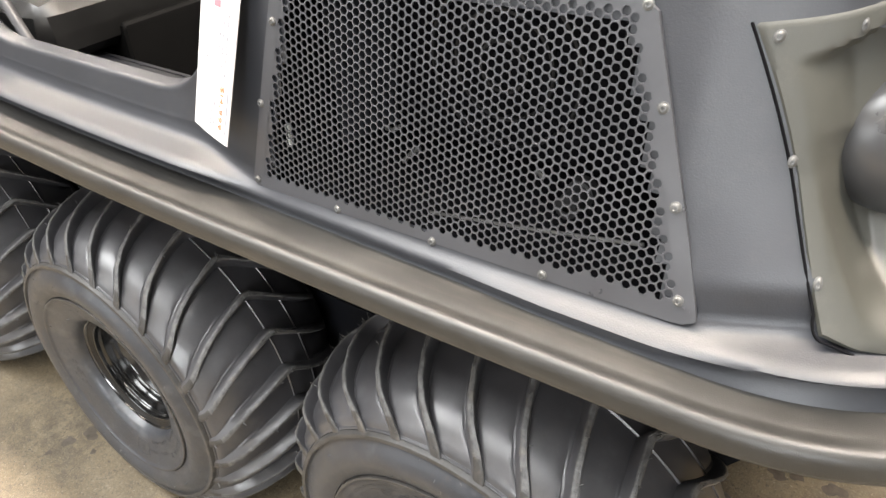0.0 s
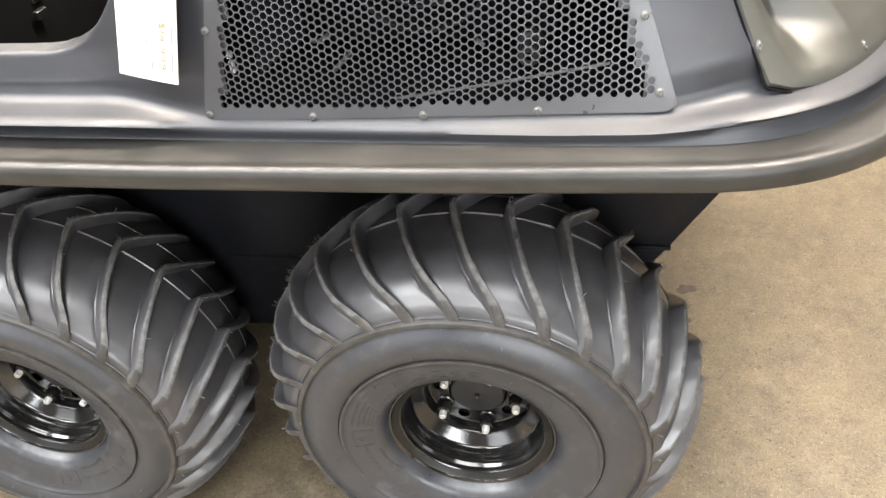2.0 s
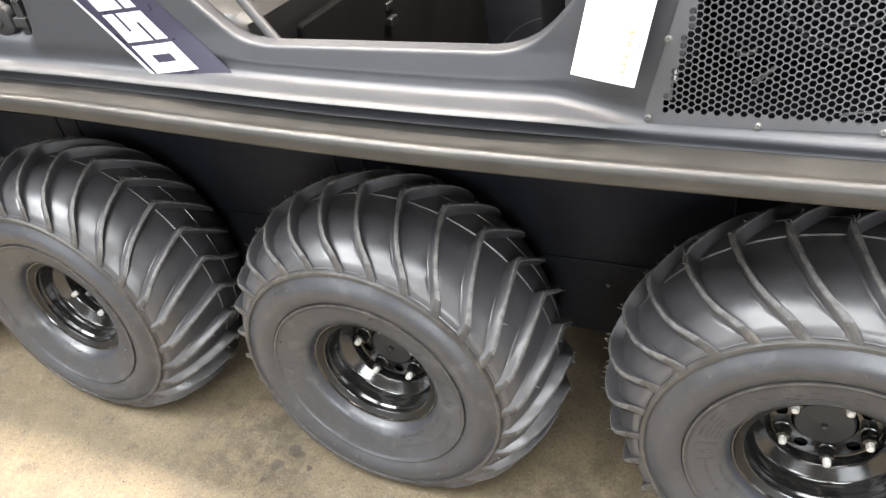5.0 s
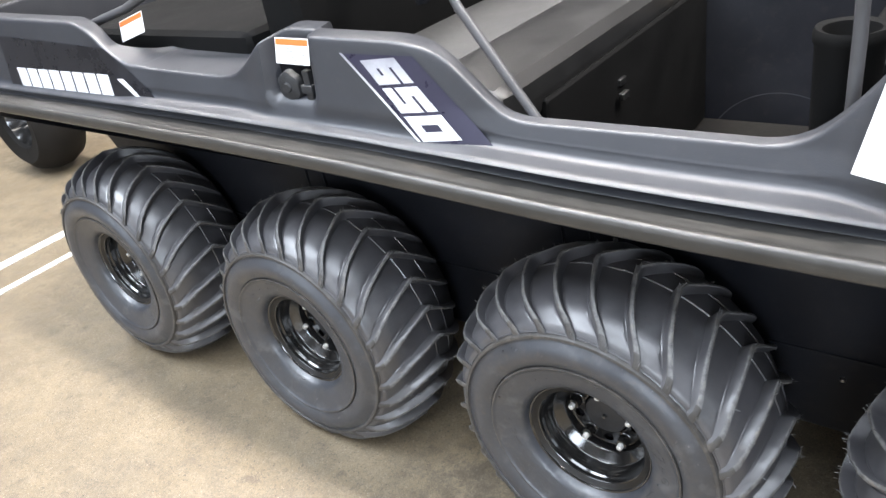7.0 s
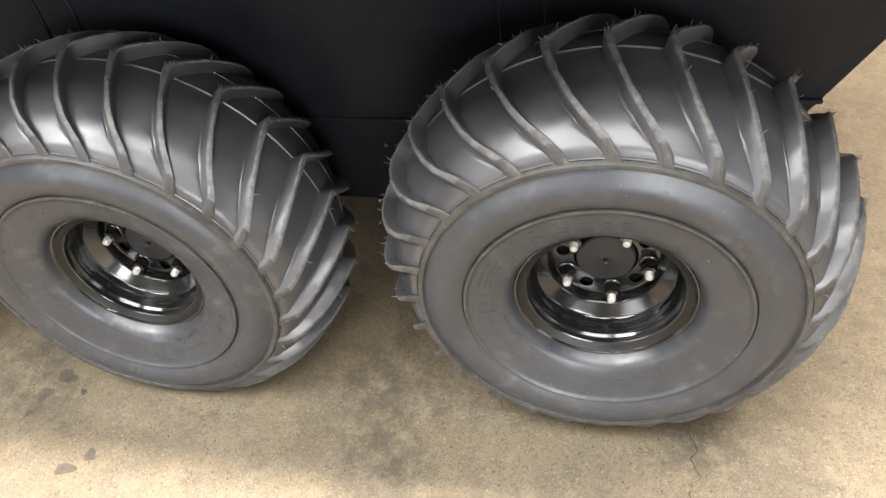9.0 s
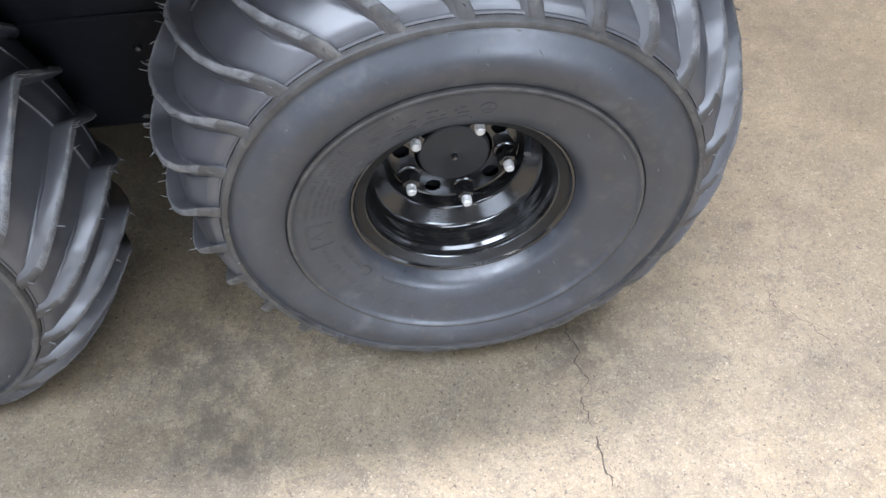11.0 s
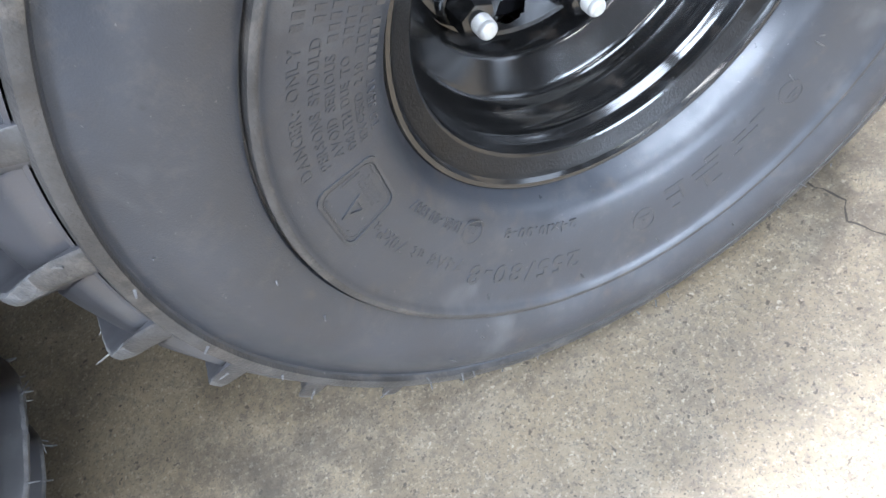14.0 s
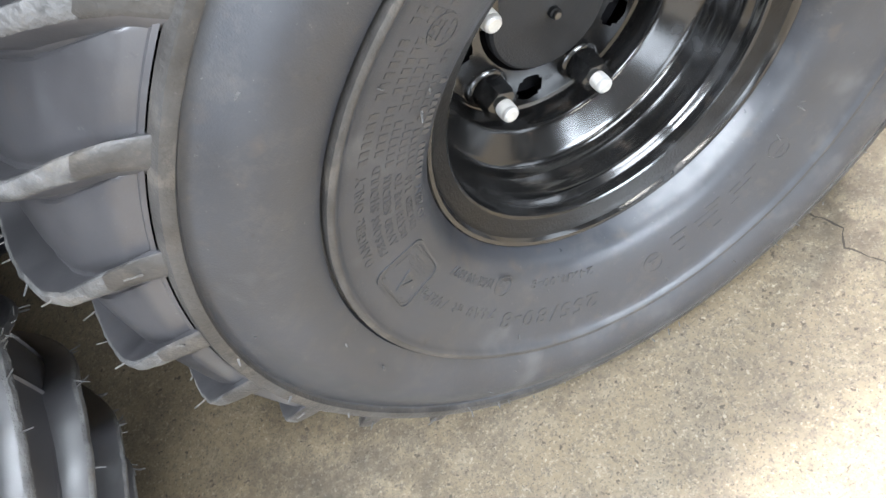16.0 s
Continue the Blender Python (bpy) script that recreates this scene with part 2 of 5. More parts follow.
# ---- helpers of the place ----
def thing(name, label, category, at=(0, 0, 0), group="", kind=""):
    ob = new(name)
    ob.empty_display_size = 0.1
    ob.location = at
    return tagged(ob, label, category, group, kind)


def part(name, bm, mat, parent=None, label="", smooth=True, sharp=35):
    me = bpy.data.meshes.new(name)
    bmesh.ops.recalc_face_normals(bm, faces=bm.faces)
    if smooth:
        lim = radians(sharp)
        for e in bm.edges:
            e.smooth = len(e.link_faces) == 2 and e.calc_face_angle(0) < lim
        for f in bm.faces:
            f.smooth = True
    bm.to_mesh(me)
    bm.free()
    me.materials.append(mat)
    ob = new(name, me)
    if parent:
        ob.parent = parent
    return tagged(ob, label)


def share(name, me, parent, m):
    ob = new(name, me)
    ob.parent = parent
    ob.matrix_local = m
    return ob


def box(bm, lo, hi, bevel=0.0, m=None):
    r = bmesh.ops.create_cube(bm, size=1)
    vs = r["verts"]
    for v in vs:
        v.co = Vector([lo[i] + (v.co[i] + 0.5) * (hi[i] - lo[i]) for i in range(3)])
    if bevel:
        es = list({e for v in vs for e in v.link_edges})
        g = bmesh.ops.bevel(bm, geom=es, offset=bevel, segments=3, affect="EDGES", profile=0.6)
        vs = list({v for f in g["faces"] for v in f.verts} | {v for v in vs if v.is_valid})
    if m is not None:
        bmesh.ops.transform(bm, matrix=m, verts=vs)
    return vs


def lathe(bm, prof, n=64, axis="y", closed=False):
    """Turn (r, h) points about an axis; returns rings of verts."""
    rings = []
    for r, h in prof:
        ring = []
        for i in range(n):
            a = 2 * math.pi * i / n
            c, s = r * math.cos(a), r * math.sin(a)
            ring.append(bm.verts.new((c, h, s) if axis == "y" else (c, s, h)))
        rings.append(ring)
    for k in range(len(rings) - (0 if closed else 1)):
        a, b = rings[k], rings[(k + 1) % len(rings)]
        for i in range(n):
            j = (i + 1) % n
            bm.faces.new((a[i], a[j], b[j], b[i]))
    return rings


def tube(bm, pts, r, n=12):
    """A round bar along points."""
    pts = [Vector(p) for p in pts]
    rings = []
    for i, p in enumerate(pts):
        d = (pts[min(i + 1, len(pts) - 1)] - pts[max(i - 1, 0)]).normalized()
        u = d.cross(Vector((0.13, 0.31, 0.94))).normalized()
        w = d.cross(u)
        rings.append([bm.verts.new(p + r * (math.cos(2 * math.pi * k / n) * u + math.sin(2 * math.pi * k / n) * w)) for k in range(n)])
    for a, b in zip(rings, rings[1:]):
        for k in range(n):
            bm.faces.new((a[k], a[(k + 1) % n], b[(k + 1) % n], b[k]))
    bm.faces.new(rings[0])
    bm.faces.new(rings[-1][::-1])


def prism(bm, outline, lift, depth):
    """A slab from a closed outline of (u, v), put in place by lift(u, v, w), w from 0 to depth."""
    top = [bm.verts.new(lift(u, v, depth)) for u, v in outline]
    low = [bm.verts.new(lift(u, v, 0)) for u, v in outline]
    bm.faces.new(top)
    for i in range(len(outline)):
        j = (i + 1) % len(outline)
        bm.faces.new((top[i], low[i], low[j], top[j]))


GLYPHS = {}


def glyph(ch, bold=0.0):
    """The flat outline mesh of a character of the built-in font: verts, faces and advance."""
    if (ch, bold) not in GLYPHS:
        cu = bpy.data.curves.new("glyph", "FONT")
        cu.body, cu.size, cu.resolution_u, cu.offset = ch, 1.0, 3, bold
        ob = new("glyph", cu)
        bpy.context.view_layer.update()
        me = bpy.data.meshes.new_from_object(ob.evaluated_get(bpy.context.evaluated_depsgraph_get()))
        vs = [(v.co.x, v.co.y) for v in me.vertices]
        fs = [tuple(p.vertices) for p in me.polygons]
        width = (max(x for x, _ in vs) - min(x for x, _ in vs)) if vs else 0.2
        left = min((x for x, _ in vs), default=0)
        GLYPHS[ch, bold] = ([(x - left, y) for x, y in vs], fs, width)
        bpy.data.objects.remove(ob)
        bpy.data.meshes.remove(me)
        bpy.data.curves.remove(cu)
    return GLYPHS[ch, bold]


def letters(bm, text, size, lift, depth, gap=0.14, fit=None, squeeze=1.0, bold=0.0):
    """Raised letters; lift(u, v, w) places a point of the line of text. fit: the whole length of the line."""
    adv = []
    u = 0.0
    for ch in text:
        w = 0.32 if ch == " " else glyph(ch, bold)[2]
        adv.append((u, ch))
        u += w + gap
    k = (fit / (u - gap)) if fit else size * squeeze
    for u0, ch in adv:
        if ch == " ":
            continue
        vs, fs, _ = glyph(ch, bold)
        top = [bm.verts.new(lift((u0 + x) * k, y * size, depth)) for x, y in vs]
        low = [bm.verts.new(lift((u0 + x) * k, y * size, 0)) for x, y in vs]
        edges = {}
        for f in fs:
            try:
                bm.faces.new([top[i] for i in f])
            except ValueError:
                continue
            for a, b in zip(f, f[1:] + f[:1]):
                edges[(a, b)] = True
        for a, b in edges:
            if (b, a) not in edges:
                bm.faces.new((top[a], low[a], low[b], top[b]))


# ---- the warehouse ----
def warehouse():
    x0, x1, y0, y1, h = -9.0, 7.0, -6.0, 8.0, 5.2
    bm = bmesh.new()
    box(bm, (x0 - 0.2, y0 - 0.2, -0.25), (x1 + 0.2, y1 + 0.2, FLOOR))
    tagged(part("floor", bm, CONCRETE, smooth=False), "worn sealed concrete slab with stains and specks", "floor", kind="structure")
    for nm, lo, hi in (("wall_north", (x0, y1, FLOOR), (x1, y1 + 0.2, h)), ("wall_south", (x0, y0 - 0.2, FLOOR), (x1, y0, h)),
                       ("wall_west", (x0 - 0.2, y0, FLOOR), (x0, y1, h)), ("wall_east", (x1, y0, FLOOR), (x1 + 0.2, y1, h))):
        bm = bmesh.new()
        box(bm, lo, hi)
        tagged(part(nm, bm, WALLP, smooth=False), "plain painted warehouse wall", "wall", kind="structure")
    bm = bmesh.new()
    box(bm, (x0 - 0.2, y0 - 0.2, h), (x1 + 0.2, y1 + 0.2, h + 0.2))
    tagged(part("ceiling", bm, CEIL, smooth=False), "plain grey warehouse ceiling", "ceiling", kind="structure")
    return h


def high_bay(x, y, z, power, w, d):
    lamp = thing("ceiling_light", "long white high-bay warehouse light on two rods", "lamp", (x, y, z), group="ceiling lights")
    for rx in (-0.4, 0.4):
        bm = bmesh.new()
        tube(bm, [(rx, 0, 0.07), (rx, 0, 5.21 - z)], 0.008, 8)
        part("rod", bm, STEEL, lamp)
    bm = bmesh.new()
    box(bm, (-w / 2 - 0.03, -d / 2 - 0.03, 0.02), (w / 2 + 0.03, d / 2 + 0.03, 0.08), 0.01)
    part("housing", bm, WALLP, lamp)
    data = bpy.data.lights.new("panel", "AREA")
    data.shape, data.size, data.size_y, data.energy, data.color = "RECTANGLE", w, d, power, LAMP_COLOUR
    li = new("panel", data)
    li.parent = lamp


def add_wall_daylight(number, at, turn, w, z0, z1, power):
    """Framed light added in a wall out of view, for daylight reflected in body and tyres; turn 0: south wall, 90: east
    wall.
    """
    window = thing("window_%d" % number, "unseen wall light in a steel frame, added for daylight reflections", "window", (*at, FLOOR), kind="structure")
    window.rotation_euler = (0, 0, radians(turn))
    bm = bmesh.new()
    for lo, hi in (((-w / 2 - 0.1, -0.02, z0), (-w / 2, 0.08, z1)), ((w / 2, -0.02, z0), (w / 2 + 0.1, 0.08, z1)), ((-w / 2 - 0.1, -0.02, z1), (w / 2 + 0.1, 0.08, z1 + 0.1)), ((-w / 2 - 0.1, -0.02, z0 - 0.1), (w / 2 + 0.1, 0.08, z0))):
        box(bm, lo, hi)
    part("window_frame", bm, STEEL, window, smooth=False)
    data = bpy.data.lights.new("daylight", "AREA")
    data.shape, data.size, data.size_y, data.energy, data.color = "RECTANGLE", w, z1 - z0, power, DAY_COLOUR
    li = new("daylight", data)
    li.parent = window
    li.matrix_local = Matrix.Translation((0, 0.03, (z0 + z1) / 2)) @ Matrix.Rotation(radians(90), 4, "X")


def add_roof_light(x, y, power):
    """Long light panel added to the roof out of view, for the soft light from overhead."""
    panel = thing("skylight", "unseen roof light in a grey frame, added for soft overhead light", "skylight", (x, y, CEILING - 0.03), group="skylights", kind="structure")
    bm = bmesh.new()
    for lo, hi in (((-1.7, -1.3, 0), (-1.6, 1.3, 0.04)), ((1.6, -1.3, 0), (1.7, 1.3, 0.04)), ((-1.6, -1.3, 0), (1.6, -1.2, 0.04)), ((-1.6, 1.2, 0), (1.6, 1.3, 0.04))):
        box(bm, lo, hi)
    part("frame", bm, STEEL, panel, smooth=False)
    data = bpy.data.lights.new("daylight", "AREA")
    data.shape, data.size, data.size_y, data.energy, data.color = "RECTANGLE", 3.2, 2.4, power, ROOF_COLOUR
    li = new("daylight", data)
    li.parent = panel


def painted_line(x, w, y0, y1):
    bm = bmesh.new()
    box(bm, (x - w / 2, y0, FLOOR), (x + w / 2, y1, FLOOR + 0.004))
    tagged(part("floor_line", bm, LINE, smooth=False), "white painted line on concrete floor", "floor marking", group="floor lines", kind="structure")


def crack():
    """A wandering hairline crack and a chipped spur, sunk look by a dark thin strip."""
    rnd = random.Random(4)
    bm = bmesh.new()
    for x, y, ang, length, w in ((0.139, 0.045, -90.0, 0.114, 0.0017), (0.139, -0.065, -86, 0.058, 0.0020), (0.143, -0.118, -83, 0.082, 0.0023), (0.150, -0.195, -103, 0.30, 0.0018), (0.157, -0.06, -25, 0.05, 0.0007), (0.434, 0.07, -71, 0.055, 0.0016), (0.45, 0.02, -60, 0.10, 0.0008)):
        p = Vector((x, y))
        a = radians(ang)
        rows = []
        steps = int(length / 0.006)
        for i in range(steps + 1):
            ww = w * (0.45 + 0.9 * rnd.random()) * min(1, (steps - i) / 12 + 0.45)
            nrm = Vector((-math.sin(a), math.cos(a)))
            rows.append((p + nrm * ww / 2, p - nrm * ww / 2))
            a2 = radians(ang) + rnd.gauss(0, 0.55)
            p = p + Vector((math.cos(a2), math.sin(a2))) * 0.006
        z = FLOOR + 0.0006
        vs = [(bm.verts.new((*l, z)), bm.verts.new((*r, z))) for l, r in rows]
        for (a1, b1), (a2, b2) in zip(vs, vs[1:]):
            bm.faces.new((a1, b1, b2, a2))
    tagged(part("floor_crack", bm, CRACK, smooth=False), "thin jagged crack in the concrete floor", "crack", kind="structure")


def stains():
    """Flat oil drips on the slab."""
    rnd = random.Random(9)
    for x, y, r in ((-0.903, 0.013, 0.016), (-0.924, -0.025, 0.012), (-0.932, -0.064, 0.006), (-0.857, -0.013, 0.006), (-0.781, -0.125, 0.010), (-0.81, -0.153, 0.013),
                    (0.277, 0.653, 0.014), (0.307, 0.668, 0.013), (0.371, 0.669, 0.017), (0.362, 0.575, 0.011), (0.335, 0.62, 0.007)):
        bm = bmesh.new()
        vs = []
        w1, w2, w3 = rnd.random() * 6, rnd.random() * 6, rnd.random() * 6
        for i in range(36):
            a = 2 * math.pi * i / 36
            rr = r * (0.9 + 0.18 * math.sin(2 * a + w1) + 0.12 * math.sin(3 * a + w2) + 0.07 * math.sin(5 * a + w3))
            vs.append(bm.verts.new((x + rr * math.cos(a) * 1.25, y + rr * math.sin(a), FLOOR + 0.0005)))
        bm.faces.new(vs)
        tagged(part("oil_drip", bm, STAIN, smooth=False), "small dark oil drip on the concrete", "stain", group="oil drips", kind="structure")


STAIN = material("oil_stain", (0.075, 0.062, 0.048), rough=0.45, vary=0.35, scale=80)
CEILING = warehouse()
for lx, ly, pw in LAMPS:
    high_bay(lx, ly, CEILING - 0.35, pw, *LAMP_SIZE)
for lx, ly, pw in ADDED_ROOF_LIGHTS:
    add_roof_light(lx, ly, pw)
for number, opening in enumerate(ADDED_DAYLIGHT):
    add_wall_daylight(number + 1, *opening)
painted_line(-3.25, 0.055, -0.6, 2.2)
painted_line(-3.03, 0.035, -0.6, 2.2)
crack()
stains()


# ---- the machine: plan outline and side surface ----
NOSE_X, NOSE_A, MID_Y, NOSE_N = 0.222, 0.36, 0.75, 2.5
TAIL_X, TAIL_A = -2.45, 0.30


def outline():
    """Points of the rub rail's outer edge in plan, along s: s = x on the straight side, arc length past it."""
    pts = []
    for i in range(int((NOSE_X - TAIL_X) / 0.01) + 1):
        pts.append((TAIL_X + 0.01 * i, 0.0))
    k = 90
    for i in range(1, k + 1):
        a = math.pi / 2 * i / k
        c, s = math.cos(a), math.sin(a)
        pts.append((NOSE_X + NOSE_A * s ** (2 / NOSE_N), MID_Y - MID_Y * c ** (2 / NOSE_N)))
    return pts


def tail_outline():
    pts = []
    k = 40
    for i in range(k, 0, -1):
        a = math.pi / 2 * i / k
        c, s = math.cos(a), math.sin(a)
        pts.append((TAIL_X - TAIL_A * s ** (2 / NOSE_N), MID_Y - MID_Y * c ** (2 / NOSE_N)))
    return pts


RAW = tail_outline() + outline()
START = 40


def resample():
    """Even stations along the outline, with s and inward normal."""
    P = np.array(RAW)
    seg = np.hypot(*np.diff(P, axis=0).T)
    cum = np.concatenate([[0], np.cumsum(seg)])
    cum = cum - cum[START] + TAIL_X
    s = np.arange(cum[0], cum[-1], 0.009)
    X, Y = np.interp(s, cum, P[:, 0]), np.interp(s, cum, P[:, 1])
    tx, ty = np.gradient(X, s), np.gradient(Y, s)
    for _ in range(6):
        tx = np.convolve(np.pad(tx, 1, mode="edge"), [0.25, 0.5, 0.25], "valid")
        ty = np.convolve(np.pad(ty, 1, mode="edge"), [0.25, 0.5, 0.25], "valid")
    ln = np.hypot(tx, ty)
    return s, X, Y, -ty / ln, tx / ln


SS, SX, SY, SNX, SNY = resample()


def place(s, d, z):
    """World point at station s, d metres inboard of the rail's edge, height z."""
    i = np.interp
    return Vector((i(s, SS, SX) + d * i(s, SS, SNX), i(s, SS, SY) + d * i(s, SS, SNY), z))


def curve(table):
    xs = sorted(table)
    return lambda x: float(np.interp(x, [a for a, _ in xs], [b for _, b in xs]))


# sweep of the hull along its length, and height of the body's upper edge
SHEER = curve([(0.6, 0.020), (0.3, 0.012), (0.2, 0.009), (0.0, 0.003), (-0.3, 0.0), (-0.5, 0.001), (-0.7, 0.006), (-0.9, 0.015), (-1.1, 0.024), (-1.45, 0.031), (-1.9, 0.036), (-2.6, 0.04)])
TOP0 = curve([(1.2, 0.90), (0.6, 0.96), (0.35, 1.01), (0.15, 1.03), (-0.17, 1.03), (-0.24, 0.985), (-0.30, 0.925), (-0.345, 0.862), (-0.385, 0.822), (-0.425, 0.8085), (-0.78, 0.8085), (-0.82, 0.818), (-0.865, 0.862), (-0.90, 0.898),
              (-0.94, 0.918), (-1.0, 0.926), (-1.28, 0.934), (-1.32, 0.922), (-1.37, 0.885), (-1.42, 0.853), (-1.47, 0.846), (-1.72, 0.852), (-1.80, 0.860), (-1.86, 0.895), (-1.91, 0.93), (-1.97, 0.95), (-2.4, 0.96), (-2.9, 0.96)])
SILL = curve([(0.9, 0.0), (0.30, 0.0), (-0.24, 0.0), (-0.275, 0.12), (-0.36, 0.9), (-0.40, 1.0), (-0.82, 1.0), (-0.90, 0.45), (-0.96, 0.25), (-1.33, 0.25), (-1.40, 0.7), (-1.75, 0.7), (-1.85, 0.25), (-2.4, 0.2), (-3, 0.2)])
RAIL_IN = curve([(0.6, 0.017), (0.2, 0.017), (0.1, 0.014), (0.0, 0.007), (-0.3, 0.0), (-3, 0.0)])
LEDGE = curve([(0.9, 0.95), (0.34, 0.9), (0.27, 0.62), (0.2, 0.05), (0.1, 0.0), (-0.24, 0.0), (-0.28, 0.25), (-0.36, 1.0), (-0.85, 1.0), (-0.95, 0.5), (-1.35, 0.5), (-1.42, 0.8), (-1.75, 0.8), (-1.9, 0.3), (-3, 0.3)])
DECK = curve([(1.2, 0.5), (0.2, 0.55), (-0.16, 0.55), (-0.25, 0.03), (-0.30, 0.012), (-0.90, 0.012), (-0.97, 0.03), (-1.33, 0.03), (-1.40, 0.15), (-1.75, 0.15), (-1.85, 0.02), (-1.95, 0.03), (-3, 0.03)])


def smooth_of(f, x, w=0.012):
    return 0.25 * f(x - w) + 0.5 * f(x) + 0.25 * f(x + w)


LEAN_OF = curve([(1.0, 0.29), (0.2, 0.29), (-0.02, 0.20), (-0.25, 0.12), (-3.0, 0.12)])


TURN_IN = curve([(-3.0, 0.0), (0.175, 0.0), (0.19, 0.0015), (0.205, 0.005), (0.25, 0.0165), (0.30, 0.027), (0.40, 0.04), (0.6, 0.05), (1.2, 0.05)])


def panel_d(s, q):
    return 0.0600 + LEAN_OF(s) * (q - 0.757) + TURN_IN(s) * max(0.0, min(1.0, (q - 0.762) / 0.10))


def insert_left(z):
    return 0.204 + (0.965 - z) * 0.593


insert_low = curve([(0.2, 0.776), (0.32, 0.776), (0.35, 0.769), (0.40, 0.765), (0.48, 0.768), (0.9, 0.760)])


def insert_top(s):
    return 0.968 + 0.14 * max(0, min(0.14, s - 0.205))


def face_d(s, z):
    """How far inboard the upper side face stands at station s and height z."""
    q = z - smooth_of(SHEER, s, 0.05)
    w = smooth_of(SILL, s, 0.02)
    panel = panel_d(s, q)
    sill = 0.0825 + 0.27 * (q - 0.774) if q < 0.81 else 0.0922 + 0.12 * (q - 0.81)
    d = panel * (1 - w) + sill * w
    # recess of the side latch
    rx = min(1, max(0, (s + 1.318) / 0.010)) * min(1, max(0, (-1.196 - s) / 0.010))
    rz = min(1, max(0, (q - 0.748) / 0.008))
    d += (0.012 + 0.026 * min(1, max(0, (q - 0.785) / 0.012))) * rx * rz
    return d


def insert_d(s, z):
    """Face of the headlight surround: flush flange, hollows round the lamp."""
    d = panel_d(s, z - smooth_of(SHEER, s, 0.05)) - 0.0016
    arc = 0.945 + 0.020 * min(1, max(0, (s - 0.25) / 0.07))
    d += 0.018 * min(1, max(0, (s - insert_left(z) - 0.024) / 0.05)) * min(1, max(0, (arc + 0.004 - z) / 0.008)) * min(1, max(0, (z - 0.80) / 0.05))
    left = 0.318 + 0.82 * (0.828 - z)
    hollow = min(1, max(0, (s - left) / 0.045)) * min(1, max(0, (0.462 - s) / 0.075)) * min(1, max(0, (z - 0.782) / 0.028))
    d += 0.036 * hollow * min(1, max(0, (0.90 - z) / 0.05))
    return d


def section(s):
    k = smooth_of(SHEER, s, 0.05)
    g = smooth_of(LEDGE, s, 0.02)
    zt = smooth_of(TOP0, s, 0.018)
    slim = RAIL_IN(s)
    fade = min(1.0, max(0.0, (0.36 - s) / 0.02))
    low = [(0.056, 0.6985), (0.000, 0.6985), (-0.0060, 0.6990), (-0.0085, 0.7015), (-0.0090, 0.7050), (-0.0088, 0.7150), (-0.0077, 0.7198), (-0.0048, 0.7236), (-0.0012, 0.7250), (0.0032, 0.7249), (0.0080, 0.7247 - 0.0020 * fade),
           (0.0120, 0.7247 - 0.0014 * fade), (0.030 - 0.5 * slim, 0.7246), (0.0470 - slim, 0.7240), (0.0520 - slim, 0.7242)]
    a = [(0.0530, 0.7265), (0.0520, 0.734), (0.0460, 0.7425), (0.0350, 0.7480), (0.0325, 0.7502), (0.0345, 0.7526), (0.0480, 0.7548), (0.067, 0.7572), (0.0765, 0.7596), (0.0805, 0.7648), (0.0825, 0.774)]
    b = [(0.0530, 0.7265), (0.0522, 0.729), (0.0508, 0.7325), (0.0496, 0.7360), (0.0496, 0.7385), (0.0508, 0.7408), (0.0527, 0.7432), (0.0546, 0.7460), (0.0565, 0.7495), (0.0581, 0.7535), (0.0597, 0.758)]
    mid = [(p[0] * g + q[0] * (1 - g), p[1] * g + q[1] * (1 - g)) for p, q in zip(a, b)]
    # towards the nose the foot of the panel swells out to the rail, less where the ledge stands
    for i, swell in enumerate((1.0, 0.98 - 0.38 * g, 0.95 - 0.85 * g, 0.88 * (1 - g), 0.6 * (1 - g), 0.3 * (1 - g), 0.1 * (1 - g))):
        mid[i] = (mid[i][0] - swell * slim, mid[i][1])
    pts = [(d, z + k) for d, z in low + mid]
    d0, z0 = pts[-1]
    fz = []
    n = 16
    ze = zt - 0.0055
    for i in range(1, n + 1):
        z = z0 + (ze - z0) * i / n
        d = face_d(s, z)
        blend = min(1.0, i / 3)
        fz.append((d0 * (1 - blend) + d * blend if i < 3 else d, z))
    pts += fz
    d = fz[-1][0]
    w = smooth_of(DECK, s, 0.02)
    pts += [(d + 0.0012, zt - 0.0025), (d + 0.004, zt - 0.0005), (d + 0.008, zt), (d + 0.008 + w, zt + 0.002 + 0.04 * w), (d + 0.0115 + w, zt - 0.001 + 0.04 * w), (d + 0.0135 + w, zt - 0.006), (d + 0.016 + w, 0.70)]
    return pts


def in_grille(s, z):
    """Opening behind the perforated panel."""
    if not 0.758 < z < 0.955:
        return False
    return -0.234 + 0.24 * (z - 0.76) < s < 0.182 - 0.375 * (z - 0.800)


def behind_insert(s, z):
    """Opening that the headlight surround covers."""
    return s > insert_left(z) + 0.016 and insert_low(s) + 0.014 < z < insert_top(s) - 0.014


